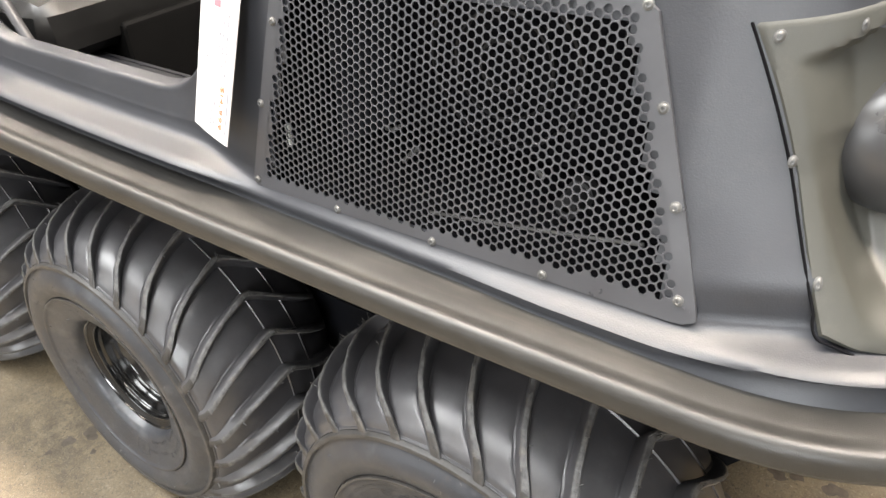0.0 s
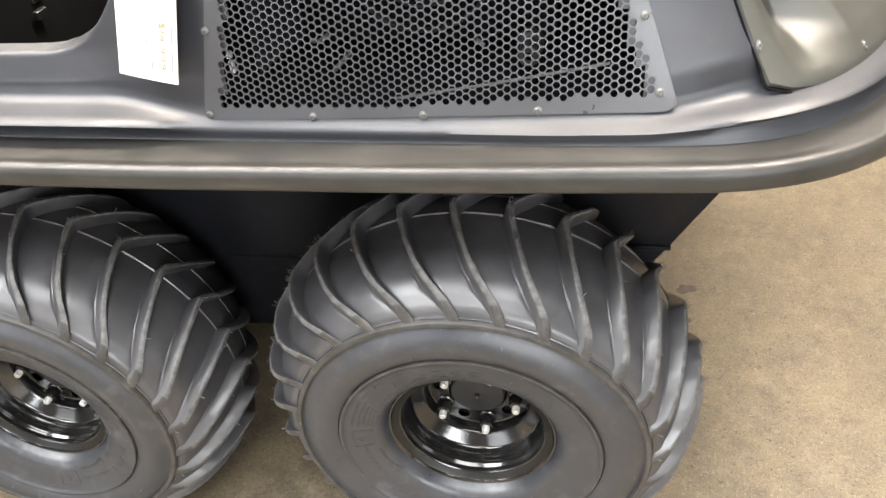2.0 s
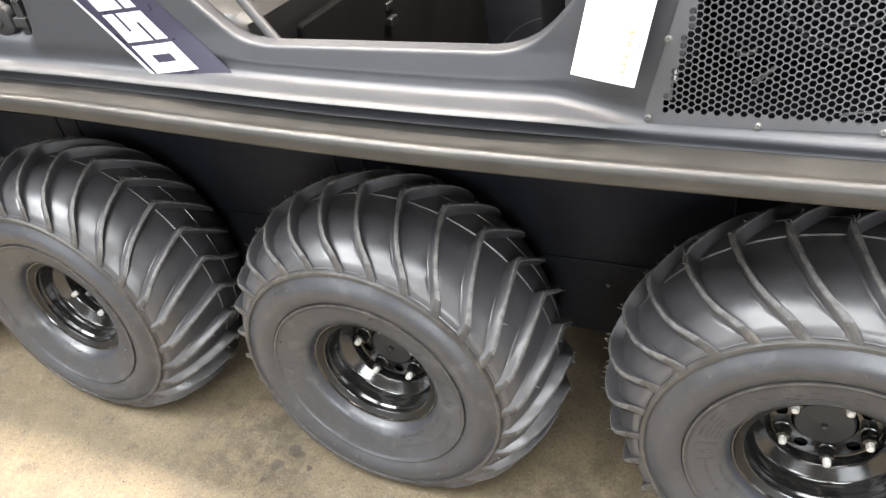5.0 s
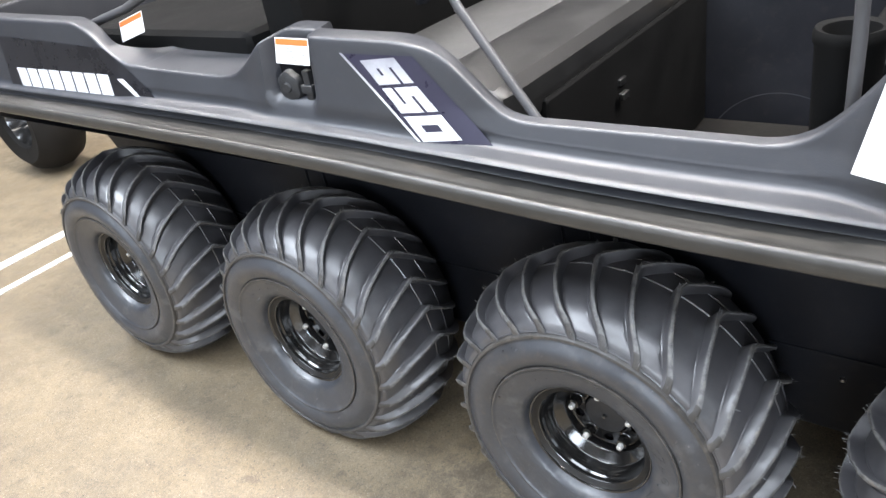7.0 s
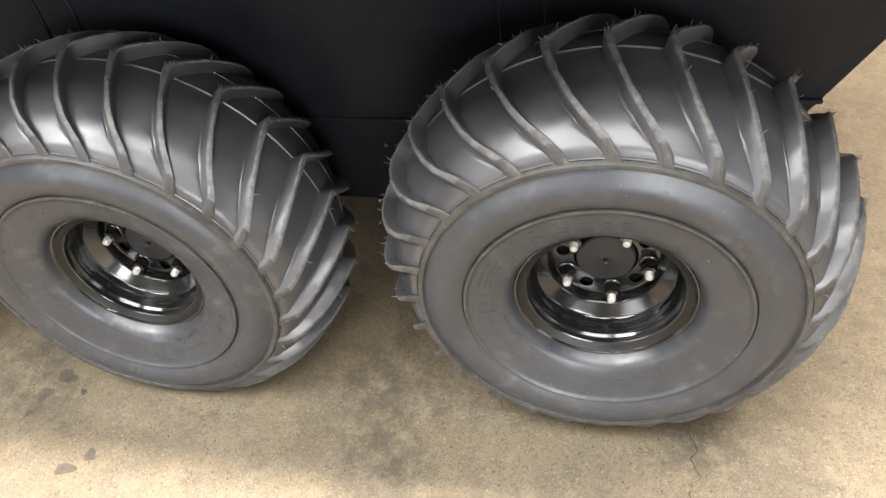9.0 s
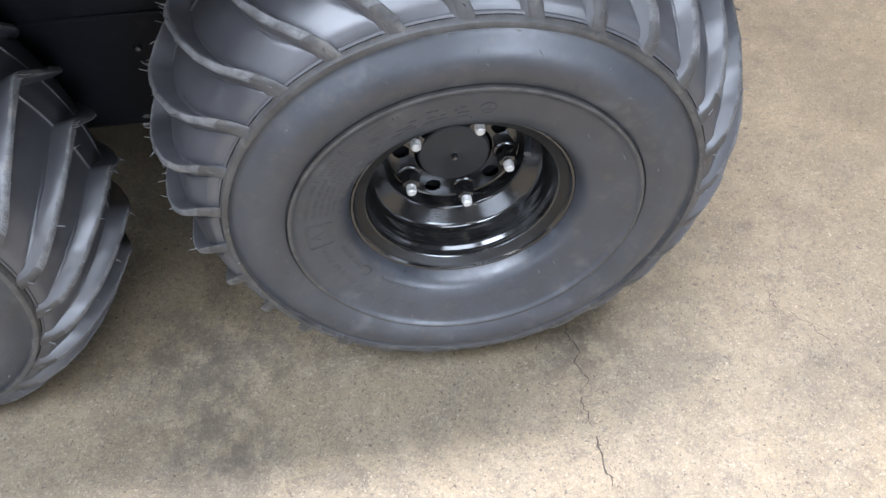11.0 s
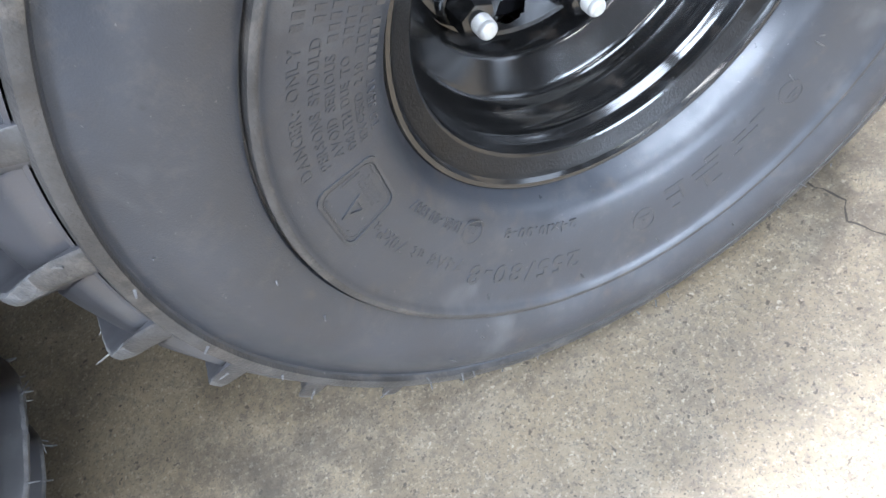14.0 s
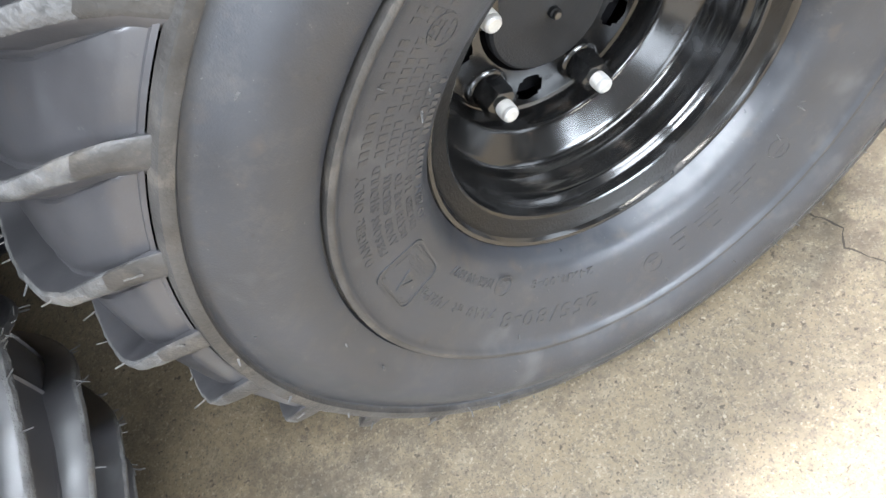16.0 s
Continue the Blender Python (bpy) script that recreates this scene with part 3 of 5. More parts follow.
def upper_body(parent):
    bm = bmesh.new()
    rows = []
    for s in SS:
        rows.append([bm.verts.new(place(s, d, z)) for d, z in section(s)])
    lipn = 15
    for i in range(len(rows) - 1):
        for j in range(lipn - 1, len(rows[0]) - 1):
            q = (rows[i][j], rows[i + 1][j], rows[i + 1][j + 1], rows[i][j + 1])
            sc = 0.5 * (SS[i] + SS[i + 1])
            zc = sum(v.co.z for v in q) / 4
            if 25 <= j < 41 and (in_grille(sc, zc) or behind_insert(sc, zc)):
                continue
            bm.faces.new(q)
    for v in [v for v in bm.verts if not v.link_faces]:
        bm.verts.remove(v)
    body = part("upper_body", bm, PLASTIC, parent, "satin black moulded plastic upper body", sharp=50)
    bm = bmesh.new()
    rows = [[bm.verts.new(place(s, d, z)) for d, z in section(s)[:lipn]] for s in SS]
    for a, b in zip(rows, rows[1:]):
        for j in range(lipn - 1):
            bm.faces.new((a[j], b[j], b[j + 1], a[j + 1]))
    part("rub_rail", bm, RAIL, parent, "scuffed dark plastic rub rail round the hull", sharp=50)
    bm = bmesh.new()
    box(bm, (-0.16, 0.55, 1.01), (0.40, 2 * MID_Y - 0.55, 1.058), 0.02)
    part("hood", bm, PLASTIC, parent, "satin black plastic hood")
    # far half of the shell
    bm = bmesh.new()
    far = [i for i in range(0, len(SS), 6)]
    rows = []
    for i in far:
        rows.append([bm.verts.new(Vector((p.x, 2 * MID_Y - p.y, p.z))) for p in (place(SS[i], d, z) for d, z in section(SS[i]))])
    for a, b in zip(rows, rows[1:]):
        for j in range(len(a) - 1):
            bm.faces.new((a[j], b[j], b[j + 1], a[j + 1]))
    part("far_body_side", bm, PLASTIC, parent, sharp=50)
    return body


def tub(parent):
    """Lower hull with flared ends, a seam band and pressed ribs."""
    bm = bmesh.new()
    ys = (0.296, 2 * MID_Y - 0.296)
    prof = [(-2.60, 0.70), (-2.52, 0.62), (-2.38, 0.45), (-2.28, 0.36), (-2.15, 0.22), (-2.05, 0.185), (0.02, 0.185), (0.13, 0.23), (0.235, 0.36), (0.262, 0.40), (0.33, 0.515), (0.40, 0.61), (0.46, 0.70)]
    a = [bm.verts.new((x, ys[0], z)) for x, z in prof]
    b = [bm.verts.new((x, ys[1], z)) for x, z in prof]
    bm.faces.new(a)
    bm.faces.new(b[::-1])
    for i in range(len(prof) - 1):
        bm.faces.new((a[i], a[i + 1], b[i + 1], b[i]))
    es = [e for e in bm.edges if abs(e.verts[0].co.y - e.verts[1].co.y) < 1e-4 and len(e.link_faces) == 2]
    bmesh.ops.bevel(bm, geom=es, offset=0.018, segments=4, affect="EDGES", profile=0.5)
    hull = part("lower_tub", bm, TUB, parent, "black moulded lower hull tub", sharp=40)
    bm = bmesh.new()
    rows = [(bm.verts.new(place(s, 0.035, 0.6985)), bm.verts.new(place(s, 0.306, 0.6985))) for s in SS[::3]]
    for p, q in zip(rows, rows[1:]):
        bm.faces.new((p[0], q[0], q[1], p[1]))
    part("under_flange", bm, TUB, hull)
    bm = bmesh.new()
    box(bm, (-2.27, 0.2925, 0.3535), (0.236, 0.298, 0.3575), 0.0008)
    part("seam", bm, TUB, hull)
    bm = bmesh.new()
    box(bm, (0.18, 0.290, 0.402), (0.2685, 1.2, 0.409), 0.003)
    part("flange", bm, TUB, hull)
    for x in (-0.105, -0.165, -0.80, -0.86, -1.50, -1.56):
        bm = bmesh.new()
        tube(bm, [(x, 0.2955, 0.70), (x + 0.012, 0.2955, 0.46)], 0.0035, 6)
        part("rib", bm, TUB, hull)
    for x, z in ((-0.345, 0.31), (-1.03, 0.31), (-1.72, 0.31), (-0.74, 0.50), (-0.10, 0.48)):
        bm = bmesh.new()
        lathe(bm, [(0.0001, 0.2905), (0.003, 0.2908), (0.0045, 0.2925), (0.0052, 0.2945), (0.0052, 0.2965)], 12)
        bmesh.ops.translate(bm, vec=(x, 0, z), verts=bm.verts)
        part("bolt", bm, ZINC, hull)


# ---- wheels ----
HALF = 0.138  # middle of the tyre's width
RIDGES = (0.137, 0.190)  # fine raised lines round the crown; the paddles kink at the first
LUGS = 28
TYRE_Y = 0.009  # outer face of the tyre, inboard of the rail's edge
PROF = [(0.1130, 0.0360), (0.1146, 0.0295), (0.1162, 0.0252), (0.1188, 0.0184), (0.1220, 0.0128), (0.128, 0.0084), (0.140, 0.0044), (0.156, 0.0005), (0.166, -0.0026), (0.1700, -0.0038), (0.1718, -0.0052), (0.1734, -0.0069), (0.1750, -0.0073),
        (0.1767, -0.0066), (0.1773, -0.0010), (0.1782, -0.0008), (0.1788, -0.0040), (0.1835, -0.0066), (0.193, -0.0102), (0.202, -0.0112), (0.210, -0.0095), (0.2170, -0.0060), (0.2230, -0.0020), (0.2275, 0.0008), (0.2292, 0.0013), (0.2301, 0.0006), (0.2308, -0.0022), (0.2331, -0.0026), (0.2361, -0.0018), (0.2374, 0.0004),
        (0.2382, 0.0040), (0.2415, 0.0064), (0.2490, 0.0108), (0.2550, 0.0182), (0.2625, 0.0272), (0.2695, 0.0385), (0.2757, 0.0530), (0.2825, 0.0740), (0.2880, 0.0990), (0.2908, 0.1200), (0.2918, 0.1370)]
WALLROWS = 31  # points of the profile that belong to the smooth sidewall
LUGTOP = curve([(-0.004, 0.2260), (0.0, 0.2345), (0.0012, 0.2376), (0.004, 0.2468), (0.008, 0.2552), (0.015, 0.2655), (0.03, 0.2800), (0.05, 0.2920), (0.08, 0.3035), (0.11, 0.3105), (0.130, 0.3130), (0.137, 0.3133), (0.146, 0.3125), (0.165, 0.3088), (0.19, 0.3020), (0.215, 0.2915), (0.24, 0.2770), (0.258, 0.2620), (0.268, 0.250), (0.274, 0.238), (0.28, 0.226)])
LUGTURN = curve([(-0.004, 0.0), (0.004, 1.6), (0.015, 4.6), (0.03, 8.3), (0.05, 11.2), (0.08, 13.9), (0.11, 15.8), (0.128, 16.6), (0.135, 16.7), (0.141, 16.3), (0.149, 15.4), (0.165, 13.2), (0.19, 10.0), (0.22, 6.5), (0.25, 3.0), (0.272, 0.4), (0.28, 0.0)])
CARCASS = curve([(h, r) for r, h in PROF if r > 0.231] + [(0.150, 0.2912), (0.165, 0.2888), (0.19, 0.2830), (0.215, 0.2740), (0.24, 0.2620), (0.258, 0.2500), (0.268, 0.2430)] + [(2 * HALF - h, r) for r, h in PROF if 0.231 < r < 0.242])


def bulge(z):
    """How far the loaded tyre's sides swell, z below the hub."""
    t = min(1.0, max(0.0, (-0.06 - z) / 0.2))
    return 0.010 * t * t * (3 - 2 * t)


def flatten(v, hub, soft=0.0):
    """Tyre pressed flat on the floor under a hub of that height."""
    v.y -= bulge(v.z) * max(-1.0, min(1.0, (HALF - v.y) / (0.8 * HALF)))
    low = -(hub - FLOOR) + soft
    if v.z < low + 0.012:
        t = low + 0.012 - v.z
        v.z = low + 0.012 * math.exp(-t / 0.012)


def tyre_mesh(bm, hub, phase):
    """Smooth sidewalls, and a tread whose panels sink between the paddles inside a fine groove."""
    wall = PROF[:WALLROWS]
    for side in (wall, [(r, 2 * HALF - h) for r, h in wall[::-1]]):
        lathe(bm, side, 168)
    for f in bm.faces:
        c = f.calc_center_median()
        r = math.hypot(c.x, c.z)
        f.material_index = 2 if r > 0.2302 or 0.1728 < r < 0.1771 else 0
    pitch = 360 / LUGS
    fine = (0.0, 0.5, 0.62, 0.69, 0.76, 0.84, 1.0)
    offs = [0.0085 * k / 0.84 for k in fine]
    gap = 2 * math.pi * 0.262 / LUGS
    offs += [offs[-1] + (gap - 2 * offs[-1]) * k / 7 for k in range(1, 7)] + [gap - o for o in offs[:0:-1]]
    hs = [0.0040, 0.0052, 0.0062, 0.0070, 0.0080, 0.0092, 0.011, 0.0145, 0.0182, 0.0227, 0.0272, 0.033, 0.0385, 0.0455, 0.053, 0.0635, 0.074, 0.0865, 0.099, 0.110, 0.122, 0.1354]
    hs = hs + [0.137, 0.1386, 0.150, 0.165, 0.178, 0.1885, 0.190, 0.1915] + [2 * HALF - h for h in hs[::-1] if h < 0.08]
    rows = []
    for h in hs:
        row = []
        turn = LUGTURN(h)
        near = min(h, 2 * HALF - h)
        base = CARCASS(h) + (0.0018 if min(abs(h - k) for k in RIDGES) < 0.0005 else 0.0)
        for i in range(LUGS):
            for o in offs:
                side = min(o, gap - o)
                # depth of the groove that frames the panel, and the panel's own slight swell
                d = min(side - 0.0030 * min(1.0, near / 0.05), near - 0.0008)
                groove = max(0.0, 1 - abs(d - 0.0062) / 0.0016) * (1.0 if near < 0.07 else max(0.0, 1 - (near - 0.07) / 0.02))
                web = max(0.0, min(1.0, (0.0056 - d) / 0.0012)) * max(0.0, 1 - near / 0.06)
                r = base - 0.0017 * groove + 0.0008 * web
                a = radians(phase + i * pitch + turn) + o / gap * radians(pitch)
                row.append(bm.verts.new((r * math.cos(a), h, r * math.sin(a))))
        rows.append(row)
    n = len(rows[0])
    for p, q in zip(rows, rows[1:]):
        for i in range(n):
            bm.faces.new((p[i], p[(i + 1) % n], q[(i + 1) % n], q[i])).material_index = 1
    for v in bm.verts:
        flatten(v.co, hub, 0.004)


def lug_mesh(bm, angle, hub, phase):
    """One curved V-shaped paddle at an angle (degrees)."""
    hs = [0.001 + i * (2 * HALF - 0.002) / 54 for i in range(55)]
    rnd = random.Random(int(angle * 10) + int(phase))
    rows = []
    for h in hs:
        edge = min(1.0, (h + 0.006) / 0.03, (2 * HALF + 0.006 - h) / 0.03)
        top = LUGTOP(h) + rnd.gauss(0, 0.00025)
        base = CARCASS(h) - 0.004
        wide = 0.0038 + 0.0006 * math.sin(h * 60) + 0.0030 * max(0.0, 1 - edge)
        foot = wide + 0.0022 * max(0.25, edge) + 0.0035 * max(0.0, 1 - min(h, 2 * HALF - h) / 0.014)
        a = radians(angle + LUGTURN(h))
        row = []
        for r, off in ((base, -foot - 0.001), (top - 0.0022, -wide - 0.0006), (top, -wide + 0.0012), (top + 0.0003, 0), (top, wide - 0.0012), (top - 0.0022, wide + 0.0006), (base, foot)):
            b = a + off / r
            row.append(bm.verts.new((r * math.cos(b), h, r * math.sin(b))))
        rows.append(row)
    edge_of = [min(h, 2 * HALF - h) / 0.03 for h in hs]
    for i, (p, q) in enumerate(zip(rows, rows[1:])):
        for k in range(6):
            f = bm.faces.new((p[k], p[k + 1], q[k + 1], q[k]))
            f.material_index = 1 if k in (0, 5) else (2 if edge_of[i] > 0.35 else 3)
    bm.faces.new(rows[0]).material_index = 3
    bm.faces.new(rows[-1][::-1]).material_index = 3
    for v in bm.verts:
        flatten(v.co, hub, 0.0)


def hairs(bm, hub, phase, seed):
    """Moulding whiskers on paddles and sidewall."""
    rnd = random.Random(seed)

    def hair(a, r, h, out, length):
        p = Vector((r * math.cos(a), h, r * math.sin(a)))
        if p.z < -(hub - FLOOR) + 0.03:
            return
        p.y -= bulge(p.z) * max(-1.0, min(1.0, (HALF - h) / (0.8 * HALF)))
        d = (Vector((out * math.cos(a), -(1 - out), out * math.sin(a))) + Vector((rnd.gauss(0, 0.35), rnd.gauss(0, 0.25), rnd.gauss(0, 0.35)))).normalized()
        u = d.orthogonal().normalized() * 0.0007
        w = d.cross(u)
        q = p + d * length
        a0, a1, a2 = (bm.verts.new(p - d * 0.0008 + x) for x in (u, -0.5 * u + 0.87 * w, -0.5 * u - 0.87 * w))
        b0, b1, b2 = (bm.verts.new(q + 0.6 * x) for x in (u, -0.5 * u + 0.87 * w, -0.5 * u - 0.87 * w))
        for f in ((a0, a1, b1, b0), (a1, a2, b2, b1), (a2, a0, b0, b2), (b0, b1, b2)):
            bm.faces.new(f)

    for i in range(LUGS):
        base = phase + i * 360 / LUGS
        for h in (0.004, 0.04, 0.08, 0.11, 0.130, 0.133, 0.135, 0.137, 0.139, 0.142, 0.160, 0.175, 0.188, 0.191):
            if rnd.random() < 0.85:
                hair(radians(base + LUGTURN(h) + rnd.uniform(-0.8, 0.8)), LUGTOP(h), h, 0.85, rnd.uniform(0.003, 0.009))
        if rnd.random() < 0.5:
            hair(radians(base + 5), 0.231, -0.006, 0.3, rnd.uniform(0.001, 0.004))
    for i in range(46):
        r = rnd.choice((0.135, 0.150, 0.164, 0.190, 0.204, 0.218))
        hair(rnd.uniform(0, 6.283), r, float(np.interp(r, [p[0] for p in PROF[:20]], [p[1] for p in PROF[:20]])), 0.1, rnd.uniform(0.0015, 0.005))


WALL_R = [p[0] for p in PROF[5:18]]
WALL_H = [p[1] for p in PROF[5:18]]


def on_wall(r, angle, w):
    """Point of the outer sidewall at radius r, angle in degrees, raised by w."""
    a = radians(angle)
    return Vector((r * math.cos(a), float(np.interp(r, WALL_R, WALL_H)) - w + 0.0006 - bulge(r * math.sin(a)), r * math.sin(a)))


def arc_text(bm, text, r, start, end, size, depth=0.0008):
    """Letters with their tops outward, read clockwise from start to end (degrees)."""
    length = radians(start - end) * r
    letters(bm, text, size, lambda u, v, w: on_wall(r + v, start - math.degrees(u / r), w), depth, fit=length, bold=0.012)


def arc_bar(bm, r0, r1, a0, a1, depth=0.001):
    n = max(2, int(abs(a1 - a0) / 1.5))
    pts = [(a0 + (a1 - a0) * i / n, r0) for i in range(n + 1)] + [(a1 + (a0 - a1) * i / n, r1) for i in range(n + 1)]
    prism(bm, pts, lambda a, r, w: on_wall(r, a, w), depth)


def ring_mark(bm, r, a, rad, wid, depth=0.001):
    n = 28
    o = [(a - math.degrees(rad * math.cos(2 * math.pi * i / n) / r), r + rad * math.sin(2 * math.pi * i / n)) for i in range(n)]
    q = [(a - math.degrees((rad - wid) * math.cos(2 * math.pi * i / n) / r), r + (rad - wid) * math.sin(2 * math.pi * i / n)) for i in range(n)]
    vo = [bm.verts.new(on_wall(R, A, depth)) for A, R in o]
    vi = [bm.verts.new(on_wall(R, A, depth)) for A, R in q]
    lo = [bm.verts.new(on_wall(R, A, 0)) for A, R in o]
    li = [bm.verts.new(on_wall(R, A, 0)) for A, R in q]
    for i in range(n):
        j = (i + 1) % n
        bm.faces.new((vo[i], vo[j], vi[j], vi[i]))
        bm.faces.new((vo[i], lo[i], lo[j], vo[j]))
        bm.faces.new((vi[i], vi[j], li[j], li[i]))


def sidewall_marks(tyre, turn):
    """Raised mouldings of the sidewall; turn sets the wheel's rotation."""
    def t(a):
        return a + turn
    bm = bmesh.new()
    arc_text(bm, "255/80-8", 0.1475, t(-113.5), t(-142.0), 0.0150, 0.0011)
    arc_text(bm, "74A8 at 70kPa", 0.1450, t(-145.0), t(-172.5), 0.0092, 0.0010)
    arc_text(bm, "24x10.00-8", 0.1275, t(-115.0), t(-136.0), 0.0075, 0.0011)
    arc_text(bm, "106R-004887", 0.1275, t(-150.5), t(-168.0), 0.0075, 0.0011)
    part("size_lettering", bm, LETTER, tyre, "raised tyre size lettering", sharp=20)
    bm = bmesh.new()
    ring_mark(bm, 0.1305, t(-146.2), 0.0068, 0.0010)
    arc_text(bm, "E2", 0.1275, t(-144.9), t(-147.6), 0.0065)
    part("approval_mark", bm, LETTER, tyre, sharp=20)
    bm = bmesh.new()
    rows = (("DANGER: ONLY", 0.1580, 169.4, 149.0, 0.0068, 112), ("PERSONS SHOULD", 0.1502, 169.9, 148.5, 0.0062, 116), ("AVOID SERIOUS", 0.1440, 169.3, 151.5, 0.0058, 120),
            ("DEATH DUE TO", 0.1380, 169.4, 152.5, 0.0055, 124), ("EXCEED 240", 0.1322, 169.4, 154.5, 0.0052, 129), ("TO SEAT", 0.1268, 168.8, 158.5, 0.0049, 134))
    for text, r, a0, a1, size, last in rows:
        arc_text(bm, text, r, t(a0), t(a1), size, 0.0009)
        # the rest of the line, too worn to read
        a, k = a1 - 2.0, 0
        while a > last:
            k += 1
            if k % 7:
                arc_bar(bm, r, r + 0.7 * size, t(a), t(a - 0.9), 0.0008)
            a -= 1.55
    part("warning_lettering", bm, LETTER, tyre, "raised safety warning lettering", sharp=20)
    # warning badge: rounded diamond frame with a triangle
    bm = bmesh.new()
    cr, ca = 0.1468, -180.0

    def at(u, v, w):
        return on_wall(cr + v, t(ca) - math.degrees(u / cr), w)

    def frame_bar(k, width, depth):
        pts = []
        for cx, cy, a0 in ((1, 1, 0), (-1, 1, 90), (-1, -1, 180), (1, -1, 270)):
            for i in range(6):
                a = radians(a0 + 18 * i)
                pts.append((cx * (0.0178 * k - 0.005) + 0.005 * math.cos(a), cy * (0.0145 * k - 0.005) + 0.005 * math.sin(a)))
        inner = [(u * (1 - width / 0.016), v * (1 - width / 0.016)) for u, v in pts]
        vo, vi = [bm.verts.new(at(u, v, depth)) for u, v in pts], [bm.verts.new(at(u, v, depth)) for u, v in inner]
        lo, li = [bm.verts.new(at(u, v, 0)) for u, v in pts], [bm.verts.new(at(u, v, 0)) for u, v in inner]
        for i in range(len(pts)):
            j = (i + 1) % len(pts)
            bm.faces.new((vo[i], vo[j], vi[j], vi[i]))
            bm.faces.new((vo[i], lo[i], lo[j], vo[j]))
            bm.faces.new((vi[i], vi[j], li[j], li[i]))

    frame_bar(1.0, 0.0016, 0.0013)
    frame_bar(0.86, 0.0008, 0.0008)
    tri = [(0.0032, -0.0022), (-0.0080, -0.0014), (-0.0012, 0.0092)]
    cu, cv = -0.0020, 0.0019
    inner = [(cu + (u - cu) * 0.5, cv + (v - cv) * 0.5) for u, v in tri]
    for k in range(3):
        q = (k + 1) % 3
        prism(bm, [tri[k], tri[q], inner[q], inner[k]], at, 0.0013)
    for k, (u0, u1) in enumerate(((-0.0090, 0.0085), (-0.0105, 0.0110), (-0.0085, 0.0070))):
        v0 = -0.0050 - 0.0022 * k
        u = u0
        while u < u1:
            prism(bm, [(u, v0), (u + 0.0011, v0), (u + 0.0011, v0 + 0.0014), (u, v0 + 0.0014)], at, 0.0008)
            u += 0.0017
    for u0, v0, u1, v1 in ((-0.0150, 0.0040, -0.0142, 0.0085), (-0.0125, 0.0098, -0.0085, 0.0105), (0.0085, 0.0098, 0.0125, 0.0105), (0.0120, -0.0060, 0.0135, 0.0030), (0.0050, -0.0118, 0.0120, -0.0108)):
        prism(bm, [(u0, v0), (u1, v0), (u1, v1), (u0, v1)], at, 0.0009)
    tagged(part("warning_badge", bm, LETTER, tyre, sharp=20), "raised warning badge with a triangle", kind="stuff")
    # maker's mark: two rings and broken bars
    for base in (0.0, 180.0):
        bm = bmesh.new()
        ring_mark(bm, 0.1470, t(-96.3 + base), 0.0075, 0.0011)
        ring_mark(bm, 0.1440, t(-54.6 + base), 0.0075, 0.0011)
        for a in (-96.3, -54.6):
            arc_bar(bm, 0.1445, 0.1456, t(a + 1.6 + base), t(a - 1.6 + base), 0.001)
            arc_bar(bm, 0.1470, 0.1500, t(a + 0.3 + base), t(a - 0.5 + base), 0.001)
        for r0, r1, a0, a1 in ((0.1365, 0.1385, -90, -84.5), (0.1425, 0.1438, -90, -86), (0.1500, 0.1512, -89, -87), (0.1385, 0.1480, -86, -85), (0.1385, 0.1400, -82.5, -74.5), (0.1430, 0.1450, -82, -75.5),
                               (0.1450, 0.1530, -80, -78.8), (0.1350, 0.1380, -78, -73), (0.1520, 0.1532, -78.5, -76), (0.1380, 0.1400, -70.5, -66.5), (0.1420, 0.1432, -70, -64), (0.1370, 0.1382, -65, -60.5), (0.1470, 0.1482, -72, -69.5)):
            arc_bar(bm, r0, r1, t(a0 + base), t(a1 + base), 0.0011)
        part("maker_mark", bm, LETTER, tyre, sharp=20)


def lip_shift(h):
    return h + TYRE_Y * max(0.0, min(1.0, (0.1 - h) / 0.07))


BAND = material("dusty_black_paint", (0.009, 0.0085, 0.008), rough=0.38, spec=0.4, vary=0.3, scale=60, grain=0.3, grain_scale=700, dust=0.06)
RIMPROF = [(0.1120, 0.0400), (0.1160, 0.0330), (0.1172, 0.0290), (0.1168, 0.0262), (0.1150, 0.0246), (0.1128, 0.0252), (0.1112, 0.0275), (0.1090, 0.0298), (0.1012, 0.0330), (0.0998, 0.0345), (0.0992, 0.0375), (0.0996, 0.0400), (0.0990, 0.0430),
           (0.0975, 0.0450), (0.0966, 0.0475), (0.0970, 0.0500), (0.0963, 0.0525), (0.0957, 0.0560), (0.0950, 0.0630), (0.0938, 0.0652), (0.0932, 0.0680), (0.0924, 0.0735), (0.0908, 0.0765), (0.0895, 0.0775), (0.0880, 0.0790), (0.0768, 0.0902),
           (0.0750, 0.0920), (0.0738, 0.0945), (0.0732, 0.1060), (0.0722, 0.1090), (0.0700, 0.1100), (0.0430, 0.1100)]


